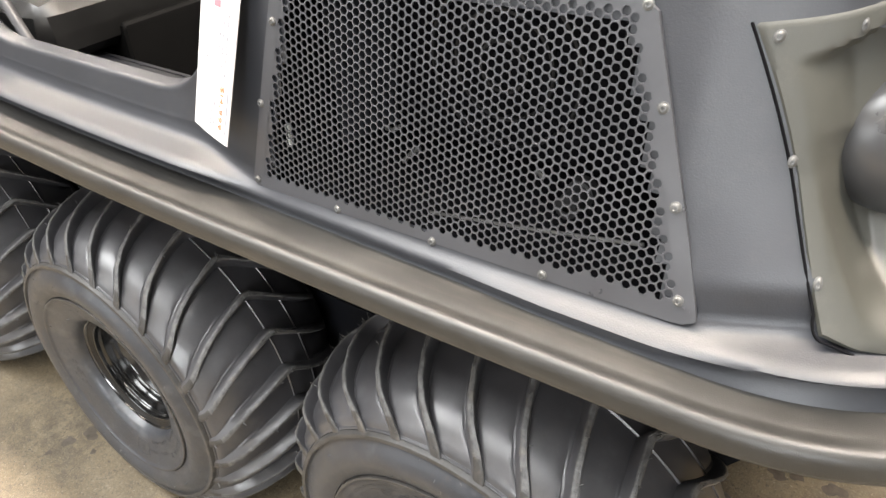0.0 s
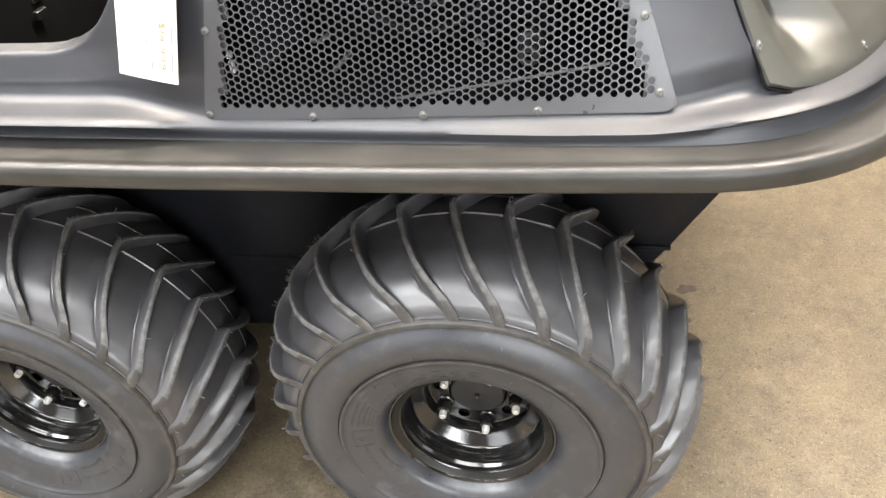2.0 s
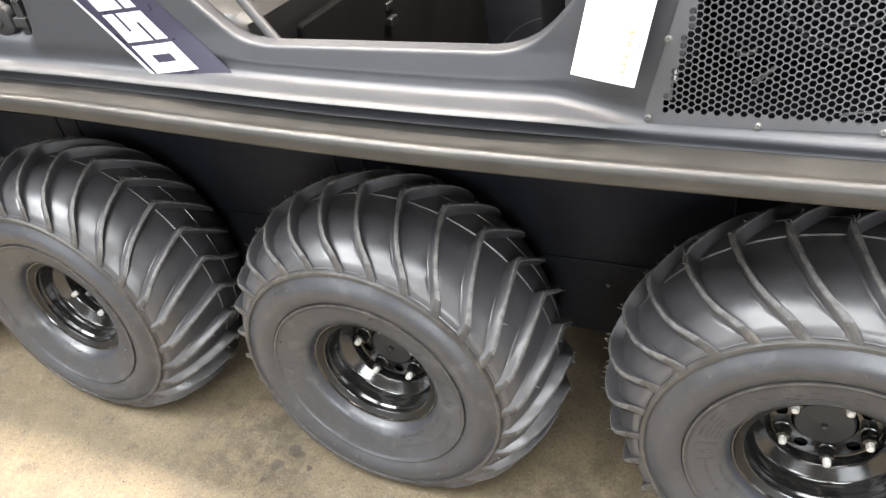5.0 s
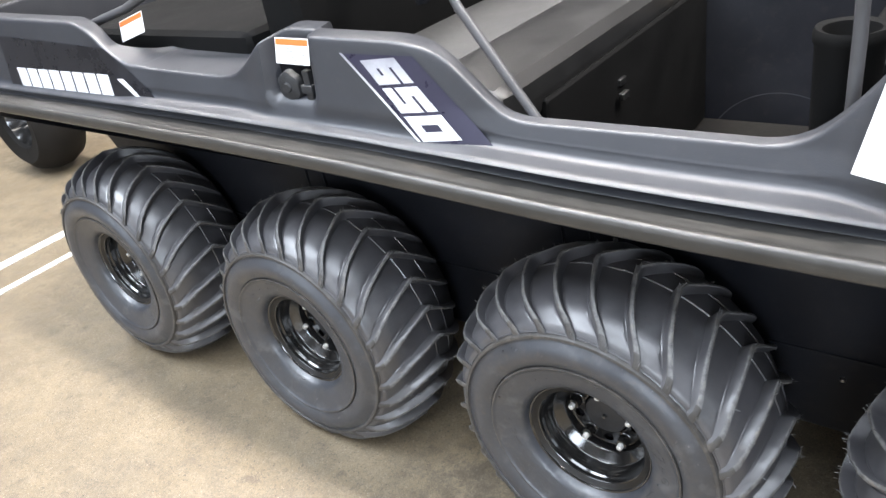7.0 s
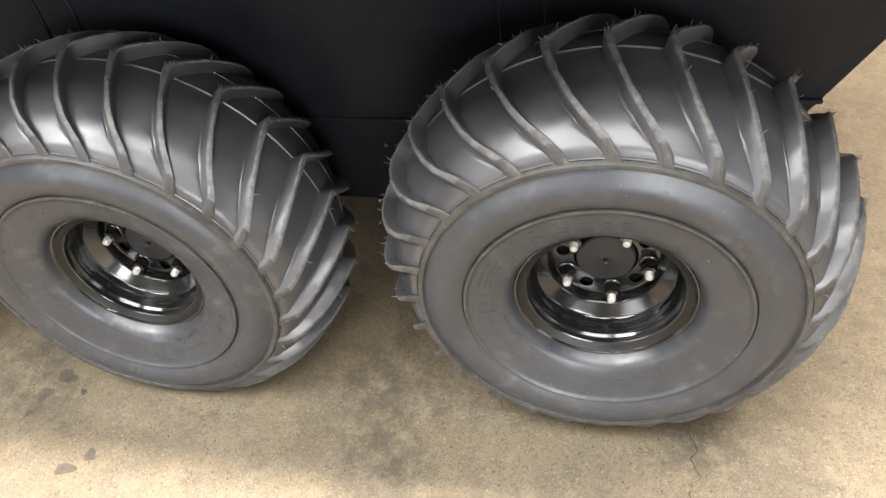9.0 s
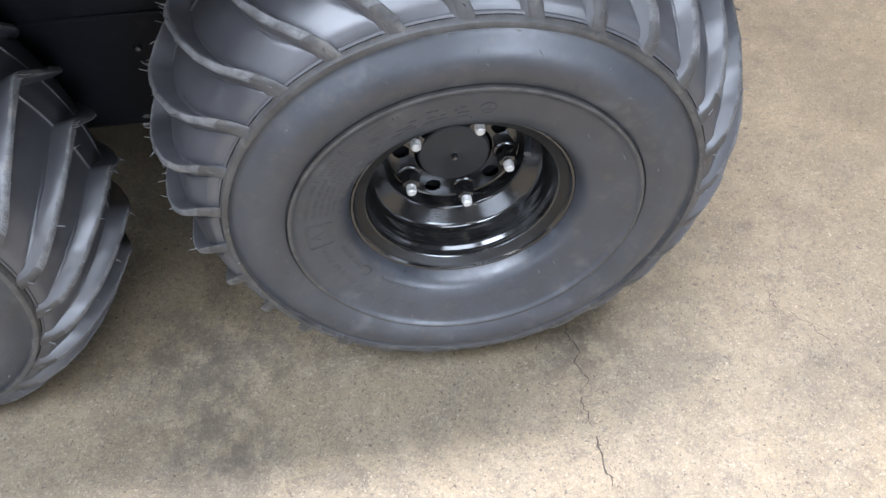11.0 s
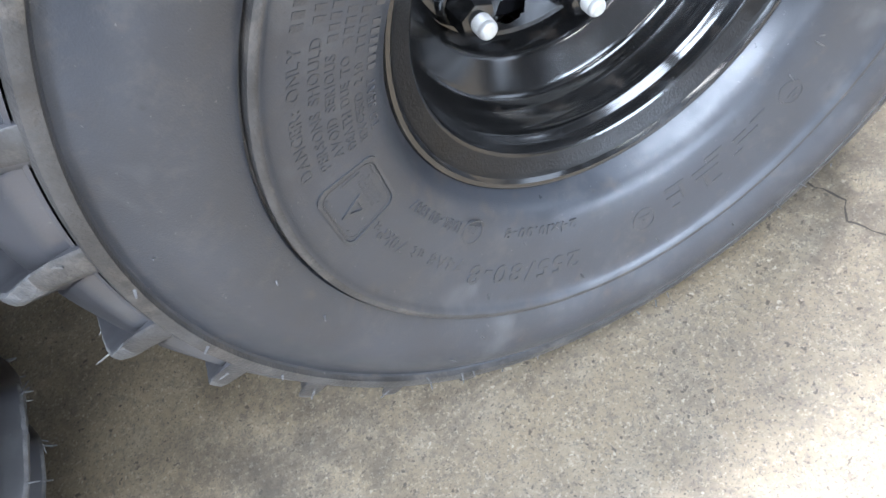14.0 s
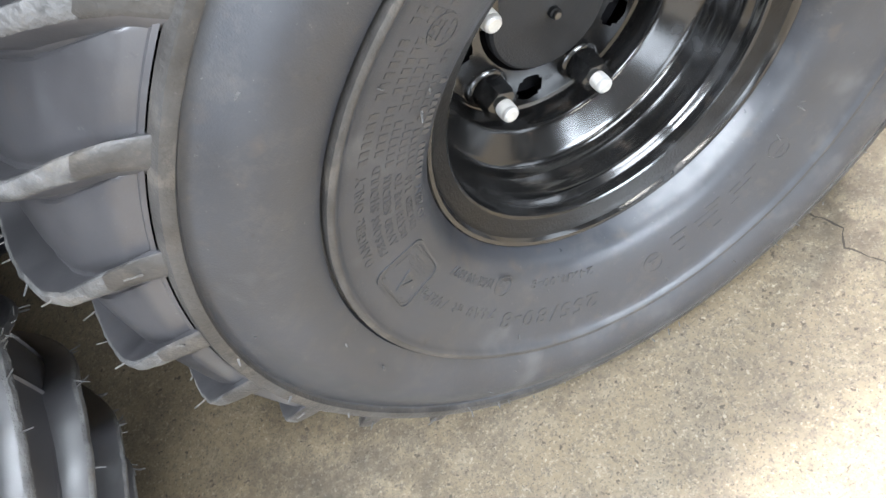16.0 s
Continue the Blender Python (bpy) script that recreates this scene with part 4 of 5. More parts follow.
def rim_mesh(bm):
    """Stepped dish with a drilled disc."""
    lathe(bm, [(r, lip_shift(h)) for r, h in RIMPROF[:-1]], 96)
    for f in bm.faces:
        c = f.calc_center_median()
        if 0.1005 < math.hypot(c.x, c.z) < 0.111 and c.y < 0.046:
            f.material_index = 1
    holes = [(0.05715, 36 + 72 * i, 0.0092) for i in range(5)]
    n = 160
    # disc as a grid of rings, with faces left out for the round holes
    radii = [0.0700 - 0.0009 * i for i in range(31)]
    grid = [[bm.verts.new((r * math.cos(2 * math.pi * i / n), 0.1100, r * math.sin(2 * math.pi * i / n))) for i in range(n)] for r in radii]
    for k in range(len(grid) - 1):
        for i in range(n):
            j = (i + 1) % n
            c = (grid[k][i].co + grid[k + 1][j].co) / 2
            if any((c.x - hr * math.cos(radians(ha))) ** 2 + (c.z - hr * math.sin(radians(ha))) ** 2 < rad * rad for hr, ha, rad in holes):
                continue
            bm.faces.new((grid[k][i], grid[k][j], grid[k + 1][j], grid[k + 1][i]))
    bmesh.ops.remove_doubles(bm, verts=bm.verts, dist=0.00005)
    for v in [v for v in bm.verts if not v.link_faces]:
        bm.verts.remove(v)


def nut_mesh(bm):
    lathe(bm, [(0.0135, 0.110), (0.0135, 0.1075), (0.0125, 0.1065), (0.0110, 0.1060)], 24)
    ring = lathe(bm, [(0.0112, 0.1062), (0.0112, 0.0925), (0.0100, 0.0900), (0.0070, 0.0892)], 6)
    bm.faces.new(ring[-1])


def stud_mesh(bm):
    prof = [(0.0056, 0.0900)]
    h = 0.0895
    while h > 0.0825:
        prof += [(0.0056, h), (0.0051, h - 0.0006)]
        h -= 0.0012
    prof += [(0.0054, 0.0818), (0.0049, 0.0803), (0.0036, 0.0792)]
    ring = lathe(bm, prof, 16)
    bm.faces.new(ring[-1])


SHARED = {}


def mesh_once(key, fill, mat, sharp=35, more=()):
    if key not in SHARED:
        bm = bmesh.new()
        fill(bm)
        ob = part(key, bm, mat, None, sharp=sharp)
        for extra in more:
            ob.data.materials.append(extra)
        SHARED[key] = ob.data
        bpy.data.objects.remove(ob)
    return SHARED[key]


def wheel(vehicle, x, out, hub, phase, nuts, marks=None, near=True):
    """Tyre with paddles and marks, and a rim with its nuts, as parts of the vehicle."""
    m = Matrix.Translation((x, -out, hub)) if near else Matrix.Translation((x, 2 * MID_Y + out, hub)) @ Matrix.Rotation(math.pi, 4, "Z")
    key = "%.3f" % hub
    tyre = share("tyre", mesh_once("tyre%s_%.2f" % (key, phase), lambda b: tyre_mesh(b, hub, phase), RUBBER, 40, (TREAD, STRIP)), vehicle, m @ Matrix.Translation((0, TYRE_Y, 0)))
    tyre.name = "tyre"
    tagged(tyre, "dusty black low-pressure rubber tyre")
    for i in range(LUGS):
        a = phase + i * 360 / LUGS
        share("tread_lug", mesh_once("lug%s_%.2f" % (key, a), lambda b: lug_mesh(b, a, hub, phase), LUGRUB, 40, (TREAD, LUGRUB, STRIP)), tyre, Matrix.Identity(4))
    if near:
        bm = bmesh.new()
        hairs(bm, hub, phase, int(abs(x) * 100) + 3)
        tagged(part("whisker_fuzz", bm, LUGRUB, tyre, smooth=False), kind="stuff")
        if marks is not None:
            sidewall_marks(tyre, marks)
    rim = share("rim", mesh_once("rim", rim_mesh, RIM, 30, (BAND,)), vehicle, m @ Matrix.Rotation(-radians(nuts), 4, "Y"))
    tagged(rim, "gloss black stepped steel rim")
    share("hub_cap", mesh_once("hub_cap", lambda b: lathe(b, [(0.0001, 0.0985), (0.0030, 0.0985), (0.0036, 0.0995), (0.0036, 0.1025), (0.0050, 0.1032), (0.030, 0.1032), (0.0375, 0.1040), (0.0392, 0.1058), (0.0395, 0.110)], 64), CAP, 30), rim, Matrix.Identity(4))
    share("cap_screw", mesh_once("cap_screw", lambda b: lathe(b, [(0.0001, 0.0965), (0.0022, 0.0967), (0.0030, 0.0978), (0.0032, 0.1005)], 16), ZINC), rim, Matrix.Identity(4))
    for i in range(5):
        mm = Matrix.Rotation(-radians(72 * i), 4, "Y") @ Matrix.Translation((0.05715, 0, 0))
        share("wheel_nut", mesh_once("wheel_nut", nut_mesh, RIM, 30), rim, mm)
        share("stud", mesh_once("stud", stud_mesh, STUD, 30), rim, mm)
    share("hub_plate", mesh_once("hub_plate", lambda b: lathe(b, [(0.0001, 0.118), (0.066, 0.118), (0.068, 0.122), (0.068, 0.20), (0.0001, 0.20)], 48), DARK), rim, Matrix.Identity(4))
    share("valve", mesh_once("valve", lambda b: tube(b, [(-0.0860, 0.086, -0.010), (-0.0800, 0.074, -0.0100), (-0.0760, 0.062, -0.0097)], 0.0042, 10), RUBBER), rim, Matrix.Rotation(-radians(VALVE), 4, "Y"))
    share("axle_tube", mesh_once("axle", lambda b: lathe(b, [(0.0001, 0.19), (0.042, 0.19), (0.042, 0.34), (0.0001, 0.34)], 24), DARK), rim, Matrix.Identity(4))


VALVE = 60.0


# ---- the perforated panel ----
def plate_d(s, z):
    return panel_d(s, z - smooth_of(SHEER, s, 0.05)) - 0.0035


def grille(parent):
    """Powder-coated panel of round holes in a solid margin."""
    pitch, rad, thick = 0.0077, 0.00335, 0.0012

    def at(u, v, w=0.0):
        return place(u, plate_d(u, v) - w, v)

    def left(z):
        return -0.258 + 0.24 * (z - 0.745)

    def right(z):
        return 0.2165 - 0.375 * (z - 0.775)

    def bottom(x):
        return 0.7455 + 0.045 * max(0, x + 0.05) ** 1.0 * 1.15

    top = 0.986

    def margin(u, v):
        return min(u - left(v), right(v) - u, v - bottom(u), top - v, (0.146 - u + 0.975 - v) * 0.66)

    bm = bmesh.new()
    cells = {}

    def vert(u, v, w, key):
        k = (round(u * 1e5), round(v * 1e5), key)
        if k not in cells:
            cells[k] = bm.verts.new(at(u, v, w))
        return cells[k]

    for c in range(int(0.52 / (pitch * 0.866)) + 2):
        u = -0.272 + c * pitch * 0.866
        for r in range(int(0.262 / pitch) + 1):
            v = 0.740 + (r + 0.5 * (c % 2)) * pitch
            g = margin(u, v)
            if g < 0.009:
                continue
            hexo = [(u + pitch / math.sqrt(3) * math.cos(math.pi / 3 * i), v + pitch / math.sqrt(3) * math.sin(math.pi / 3 * i)) for i in range(6)]
            outer = []
            for i in range(6):
                p, q = hexo[i], hexo[(i + 1) % 6]
                outer += [p, ((p[0] + q[0]) / 2, (p[1] + q[1]) / 2)]
            ov = [vert(a, b, 0, "f") for a, b in outer]
            if g < 0.0165:
                bm.faces.new(ov)
                continue
            inner = [(u + (rad + 0.00022 * (1 - i % 2)) * math.cos(math.pi / 6 * i), v + (rad + 0.00022 * (1 - i % 2)) * math.sin(math.pi / 6 * i)) for i in range(12)]
            iv = [bm.verts.new(at(a, b, 0)) for a, b in inner]
            bv = [bm.verts.new(at(a, b, -thick)) for a, b in inner]
            for i in range(12):
                j = (i + 1) % 12
                bm.faces.new((ov[i], ov[j], iv[j], iv[i]))
                bm.faces.new((iv[i], iv[j], bv[j], bv[i]))
    panel = part("perforated_panel", bm, PLATE, parent, "dark grey perforated steel vent panel", sharp=30)
    # solid margin round the holes
    bm = bmesh.new()
    out, inn = [], []
    n = 40

    def edge(a, b):
        return [(a[0] + (b[0] - a[0]) * i / n, a[1] + (b[1] - a[1]) * i / n) for i in range(n)]

    bl, br, tr, tl = (left(0.7455), 0.7455), (right(bottom(0.21)), bottom(0.21)), (right(top), top), (left(top), top)
    ring = edge(bl, br) + edge(br, tr) + edge(tr, tl) + edge(tl, bl)
    rad_c = 0.016
    fixed = []
    for u, v in ring:
        for (cu, cv), (su, sv) in ((bl, (1, 1)), (br, (-1, 1)), (tr, (-1, -1)), (tl, (1, -1))):
            ox, oy = cu + su * rad_c, cv + sv * rad_c
            if (u - ox) * su < 0 and (v - oy) * sv < 0:
                ln = math.hypot(u - ox, v - oy)
                if ln > rad_c:
                    u, v = ox + (u - ox) * rad_c / ln, oy + (v - oy) * rad_c / ln
        fixed.append((u, v))
    for u, v in fixed:
        iu = min(max(u, left(v) + 0.0135), right(v) - 0.0135)
        iv = min(max(v, bottom(u) + 0.0135), top - 0.0135)
        out.append((u, v))
        inn.append((iu, iv))
    fo = [bm.verts.new(at(u, v, 0.0004)) for u, v in out]
    fi = [bm.verts.new(at(u, v, 0.0004)) for u, v in inn]
    bo = [bm.verts.new(at(u, v, -0.0030)) for u, v in out]
    for i in range(len(out)):
        j = (i + 1) % len(out)
        bm.faces.new((fo[i], fo[j], fi[j], fi[i]))
        bm.faces.new((fo[i], bo[i], bo[j], fo[j]))
    part("panel_margin", bm, PLATE, panel, sharp=30)
    for u, v in ((-0.250, 0.753), (-0.137, 0.7515), (-0.022, 0.7535), (0.091, 0.759), (0.203, 0.776), (0.185, 0.842), (0.161, 0.908), (0.136, 0.973), (-0.234, 0.839), (-0.209, 0.921), (-0.196, 0.978), (-0.06, 0.984), (0.05, 0.984)):
        bolt(panel, lambda a, b, w, u=u, v=v: at(u + a, v + b, w + 0.0004))


def bolt(parent, lift):
    """Round-headed screw with a socket and washer."""
    bm = bmesh.new()
    prof = [(0.0044, 0.0), (0.0044, 0.0006), (0.0036, 0.0008), (0.0034, 0.0016), (0.0026, 0.0022), (0.0016, 0.0023), (0.0013, 0.0014), (0.0001, 0.0013)]
    n = 14
    rings = [[bm.verts.new(lift(r * math.cos(2 * math.pi * i / n), r * math.sin(2 * math.pi * i / n), h)) for i in range(n)] for r, h in prof]
    for a, b in zip(rings, rings[1:]):
        for i in range(n):
            bm.faces.new((a[i], a[(i + 1) % n], b[(i + 1) % n], b[i]))
    part("screw", bm, GREYM, parent)


def engine_bay(parent):
    """Behind the holes: added black box against stray light, assumed radiator with a fan ring, hose clamp, fitting."""
    # open box added to keep light out of the bay, coloured as its shade
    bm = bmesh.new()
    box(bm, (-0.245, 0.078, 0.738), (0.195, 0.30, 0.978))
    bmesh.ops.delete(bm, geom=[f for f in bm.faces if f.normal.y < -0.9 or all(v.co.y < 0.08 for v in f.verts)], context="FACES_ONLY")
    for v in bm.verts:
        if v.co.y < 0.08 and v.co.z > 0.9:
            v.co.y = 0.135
    part("bay_light_block", bm, DARK, parent, smooth=False)
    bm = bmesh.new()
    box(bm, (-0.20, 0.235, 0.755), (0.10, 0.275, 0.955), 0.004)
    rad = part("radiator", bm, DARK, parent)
    for k in range(3):
        bm = bmesh.new()
        r = 0.085 - 0.03 * k
        lathe(bm, [(r, 0.226), (r + 0.0035, 0.226), (r + 0.0035, 0.236), (r, 0.236)], 48, closed=True)
        bmesh.ops.translate(bm, vec=(-0.05, 0, 0.855), verts=bm.verts)
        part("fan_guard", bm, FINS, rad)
    bm = bmesh.new()
    tube(bm, [(-0.060, 0.102, 0.7475), (0.05, 0.1005, 0.766), (0.158, 0.1, 0.7865)], 0.0017, 10)
    part("pipe", bm, GREYM, parent, "thin grey metal pipe")
    bm = bmesh.new()
    lathe(bm, [(0.004, 0.12), (0.011, 0.12), (0.011, 0.145), (0.014, 0.147), (0.014, 0.16), (0.0001, 0.16)], 16)
    bmesh.ops.translate(bm, vec=(0.078, 0, 0.785), verts=bm.verts)
    part("fitting", bm, FINS, parent)
    for z in (0.8035, 0.7935, 0.7875):
        bm = bmesh.new()
        box(bm, (-0.2315, 0.088, z - 0.004), (-0.2265, 0.094, z + 0.0035), 0.0012)
        part("clip", bm, WHITEP, parent, "small white plastic clip")
    for pts in (((-0.151, 0.18, 0.743), (-0.141, 0.178, 0.753), (-0.133, 0.178, 0.761), (-0.127, 0.18, 0.766)), ((-0.171, 0.18, 0.779), (-0.160, 0.178, 0.780), (-0.150, 0.18, 0.786)), ((0.016, 0.18, 0.778), (0.025, 0.18, 0.771))):
        bm = bmesh.new()
        tube(bm, pts, 0.0028, 8)
        part("hose_clamp", bm, GREYM, parent, "bright metal hose clamp")


# ---- headlight insert at the nose ----
def nose_insert(parent):
    """Grey screwed-on surround that follows the nose, with a scooped headlight."""
    left, low = insert_left, insert_low
    bm = bmesh.new()
    nu, nv = 90, 64
    rows = []
    for j in range(nv + 1):
        row = []
        for i in range(nu + 1):
            z = 0.7750 + (0.968 - 0.7750) * j / nv
            s0 = left(z)
            s = s0 + (0.66 - s0) * i / nu
            zb = low(s)
            zz = zb + (insert_top(s) - zb) * j / nv
            e = min(i, nu - i, j, nv - j)
            row.append(bm.verts.new(place(s, insert_d(s, zz) + (0 if e else 0.003), zz)))
        rows.append(row)
    for a, b in zip(rows, rows[1:]):
        for i in range(nu):
            bm.faces.new((a[i], a[i + 1], b[i + 1], b[i]))
    ins = part("headlight_surround", bm, INSERT, parent, "grey plastic headlight surround held by screws", sharp=40)
    # dark seam along its edge
    bm = bmesh.new()
    pts = []
    for z in np.linspace(0.967, 0.789, 24):
        pts.append((left(z) + 0.0005, z))
    for a in range(0, 91, 15):
        pts.append((left(0.787) + 0.012 - 0.013 * math.cos(radians(a)), 0.787 - 0.0135 * math.sin(radians(a))))
    for s in np.linspace(0.338, 0.64, 26):
        pts.append((s, low(s) - 0.002))
    tube(bm, [place(s, panel_d(s, z - smooth_of(SHEER, s, 0.05)) - 0.0006, z) for s, z in pts], 0.0011, 8)
    part("seal", bm, DARK, ins, "black rubber edge seal")
    for s, z in ((0.223, 0.960), (0.257, 0.882), (0.307, 0.809), (0.293, 0.968), (0.478, 0.784), (0.585, 0.774)):
        bolt(ins, lambda a, b, w, s=s, z=z: place(s + a, insert_d(s + a, z + b) - w, z + b))
    bm = bmesh.new()
    lathe(bm, [(0.0001, -0.030), (0.03, -0.028), (0.058, -0.020), (0.080, -0.004), (0.090, 0.012), (0.094, 0.030), (0.094, 0.06)], 48)
    c = place(0.475, 0.140, 0.880)
    n = Vector((np.interp(0.430, SS, SNX), np.interp(0.430, SS, SNY), 0))
    ang = math.atan2(n.y, n.x) - math.pi / 2
    bmesh.ops.transform(bm, matrix=Matrix.Translation(c) @ Matrix.Rotation(ang, 4, "Z") @ Matrix.Diagonal((0.82, 1, 0.70, 1)), verts=bm.verts)
    part("headlight", bm, HEADLAMP, parent, "dark satin oval headlight in its recess")


# ---- decals, latch and labels on the side ----
def skin(s, z, w):
    return place(s, face_d(s, z) - w, z)


def patch(bm, corners, n=14, w=0.0012):
    """A thin sheet that follows the body's side between four (s, z) corners: bl, br, tr, tl."""
    rows = []
    for j in range(n + 1):
        v = j / n
        rows.append([])
        for i in range(n + 1):
            u = i / n
            s = (1 - v) * ((1 - u) * corners[0][0] + u * corners[1][0]) + v * ((1 - u) * corners[3][0] + u * corners[2][0])
            z = (1 - v) * ((1 - u) * corners[0][1] + u * corners[1][1]) + v * ((1 - u) * corners[3][1] + u * corners[2][1])
            rows[-1].append(bm.verts.new(skin(s, z, w)))
    for a, b in zip(rows, rows[1:]):
        for i in range(n):
            bm.faces.new((a[i], a[i + 1], b[i + 1], b[i]))


def decals(parent):
    bm = bmesh.new()
    patch(bm, [(-0.953, 0.765), (-0.822, 0.765), (-0.962, 0.905), (-1.108, 0.905)])
    base = part("side_decal", bm, DECALDARK, parent, "dark violet vinyl decal with white numerals")
    bm = bmesh.new()
    patch(bm, [(-0.962, 0.766), (-0.955, 0.766), (-1.111, 0.906), (-1.117, 0.906)], w=0.0018)
    part("stripe", bm, DECALWHITE, base, "white decal stripe")
    # block numerals run down the slanted decal, tops to the nose
    o, along, up = Vector((-1.072, 0.895)), Vector((0.687, -0.727)), Vector((0.995, 0.10))
    size, wide, t = 0.074, 0.0525, 0.28
    us, vs = (0, 0.36, 0.64, 1), (0, t, 0.5 - t / 2, 0.5 + t / 2, 1 - t, 1)
    for k, rows in enumerate(("111 101 111 100 111", "111 001 111 100 111", "111 101 101 101 111")):
        bm = bmesh.new()
        grid = {}

        def corner(i, j):
            if (i, j) not in grid:
                p = o + along * (k * (wide + 0.007) + wide * us[i]) + up * (size * vs[j])
                grid[i, j] = bm.verts.new(skin(p.x, p.y, 0.0020))
            return grid[i, j]

        for j, row in enumerate(rows.split()):
            for i, on in enumerate(row):
                if on == "1":
                    bm.faces.new((corner(i, j), corner(i + 1, j), corner(i + 1, j + 1), corner(i, j + 1)))
        part("numeral", bm, DECALWHITE, base, "bold white block numeral")
    # maker's name on the tail side, as plain bars
    bm = bmesh.new()
    patch(bm, [(-2.36, 0.785), (-1.70, 0.785), (-1.86, 0.895), (-2.36, 0.915)])
    tail = part("tail_decal", bm, DECALBLACK, parent, "black vinyl decal with white block lettering")
    bm = bmesh.new()
    for i in range(8):
        s0 = -2.30 + i * 0.056
        patch(bm, [(s0, 0.789), (s0 + 0.049, 0.789), (s0 + 0.042, 0.836), (s0 - 0.007, 0.836)], n=3, w=0.002)
    patch(bm, [(-1.765, 0.779), (-1.748, 0.779), (-1.812, 0.828), (-1.835, 0.828)], n=3, w=0.002)
    part("name_bars", bm, DECALWHITE, tail, "white block lettering bars")


def warning_label(parent, origin, right, up, w, h):
    """White label with an orange band and grey lines of print."""
    right, up = Vector(right).normalized(), Vector(up).normalized()
    out = right.cross(up)
    bm = bmesh.new()

    def at(u, v, t):
        return Vector(origin) + right * u + up * v + out * t

    prism(bm, [(0, 0), (w, 0), (w, h), (0, h)], at, 0.0012)
    lab = part("warning_label", bm, PAPER, parent, "white label with an orange warning band", smooth=False)
    bm = bmesh.new()
    prism(bm, [(0.002, h * 0.72), (w - 0.002, h * 0.72), (w - 0.002, h - 0.002), (0.002, h - 0.002)], lambda u, v, t: at(u, v, t + 0.0012), 0.0004)
    part("orange_band", bm, ORANGE, lab, smooth=False)
    bm = bmesh.new()
    for i in range(5):
        v = h * (0.14 + 0.11 * i)
        prism(bm, [(w * 0.12, v), (w * (0.9 - 0.08 * (i % 2)), v), (w * (0.9 - 0.08 * (i % 2)), v + h * 0.035), (w * 0.12, v + h * 0.035)], lambda u, v, t: at(u, v, t + 0.0012), 0.0003)
    tagged(part("print", bm, INK, lab, smooth=False), kind="stuff")


def latch(parent):
    """Knob in the side recess, with a shade-coloured block behind it and its label."""
    bm = bmesh.new()
    prof = [(0.008, 0.0), (0.024, 0.0), (0.030, -0.006), (0.031, -0.022), (0.028, -0.030), (0.021, -0.033), (0.0001, -0.033)]
    lathe(bm, prof, 36)
    for v in bm.verts:
        # six finger grips round the rim
        a = math.atan2(v.co.z, v.co.x)
        if math.hypot(v.co.x, v.co.z) > 0.015:
            k = 1.0 - 0.10 * max(0.0, math.cos(6 * a))
            v.co.x *= k
            v.co.z *= k
    bmesh.ops.translate(bm, vec=skin(-1.272, 0.836, -0.004), verts=bm.verts)
    knob = part("latch_knob", bm, CAP, parent, "black lobed filler knob")
    bm = bmesh.new()
    lathe(bm, [(0.0001, -0.036), (0.008, -0.036), (0.010, -0.034), (0.010, -0.030)], 24)
    bmesh.ops.translate(bm, vec=skin(-1.272, 0.836, -0.004), verts=bm.verts)
    part("knob_boss", bm, CAP, knob)
    # near-black block added to stand for the deep shade behind the knob
    bm = bmesh.new()
    box(bm, (-1.300, 0.098, 0.792), (-1.206, 0.130, 0.880), 0.006)
    part("recess_shade_block", bm, DARK, parent)
    bm = bmesh.new()
    box(bm, (-1.232, 0.086, 0.800), (-1.216, 0.104, 0.868), 0.004)
    box(bm, (-1.238, 0.082, 0.826), (-1.210, 0.100, 0.842), 0.003)
    part("latch_catch", bm, CAP, parent, "black moulded catch")
    p = Vector((-1.276, 0.076, 0.884))
    warning_label(parent, p, (1, 0.0, -0.02), (0, 0.25, 1), 0.085, 0.045)


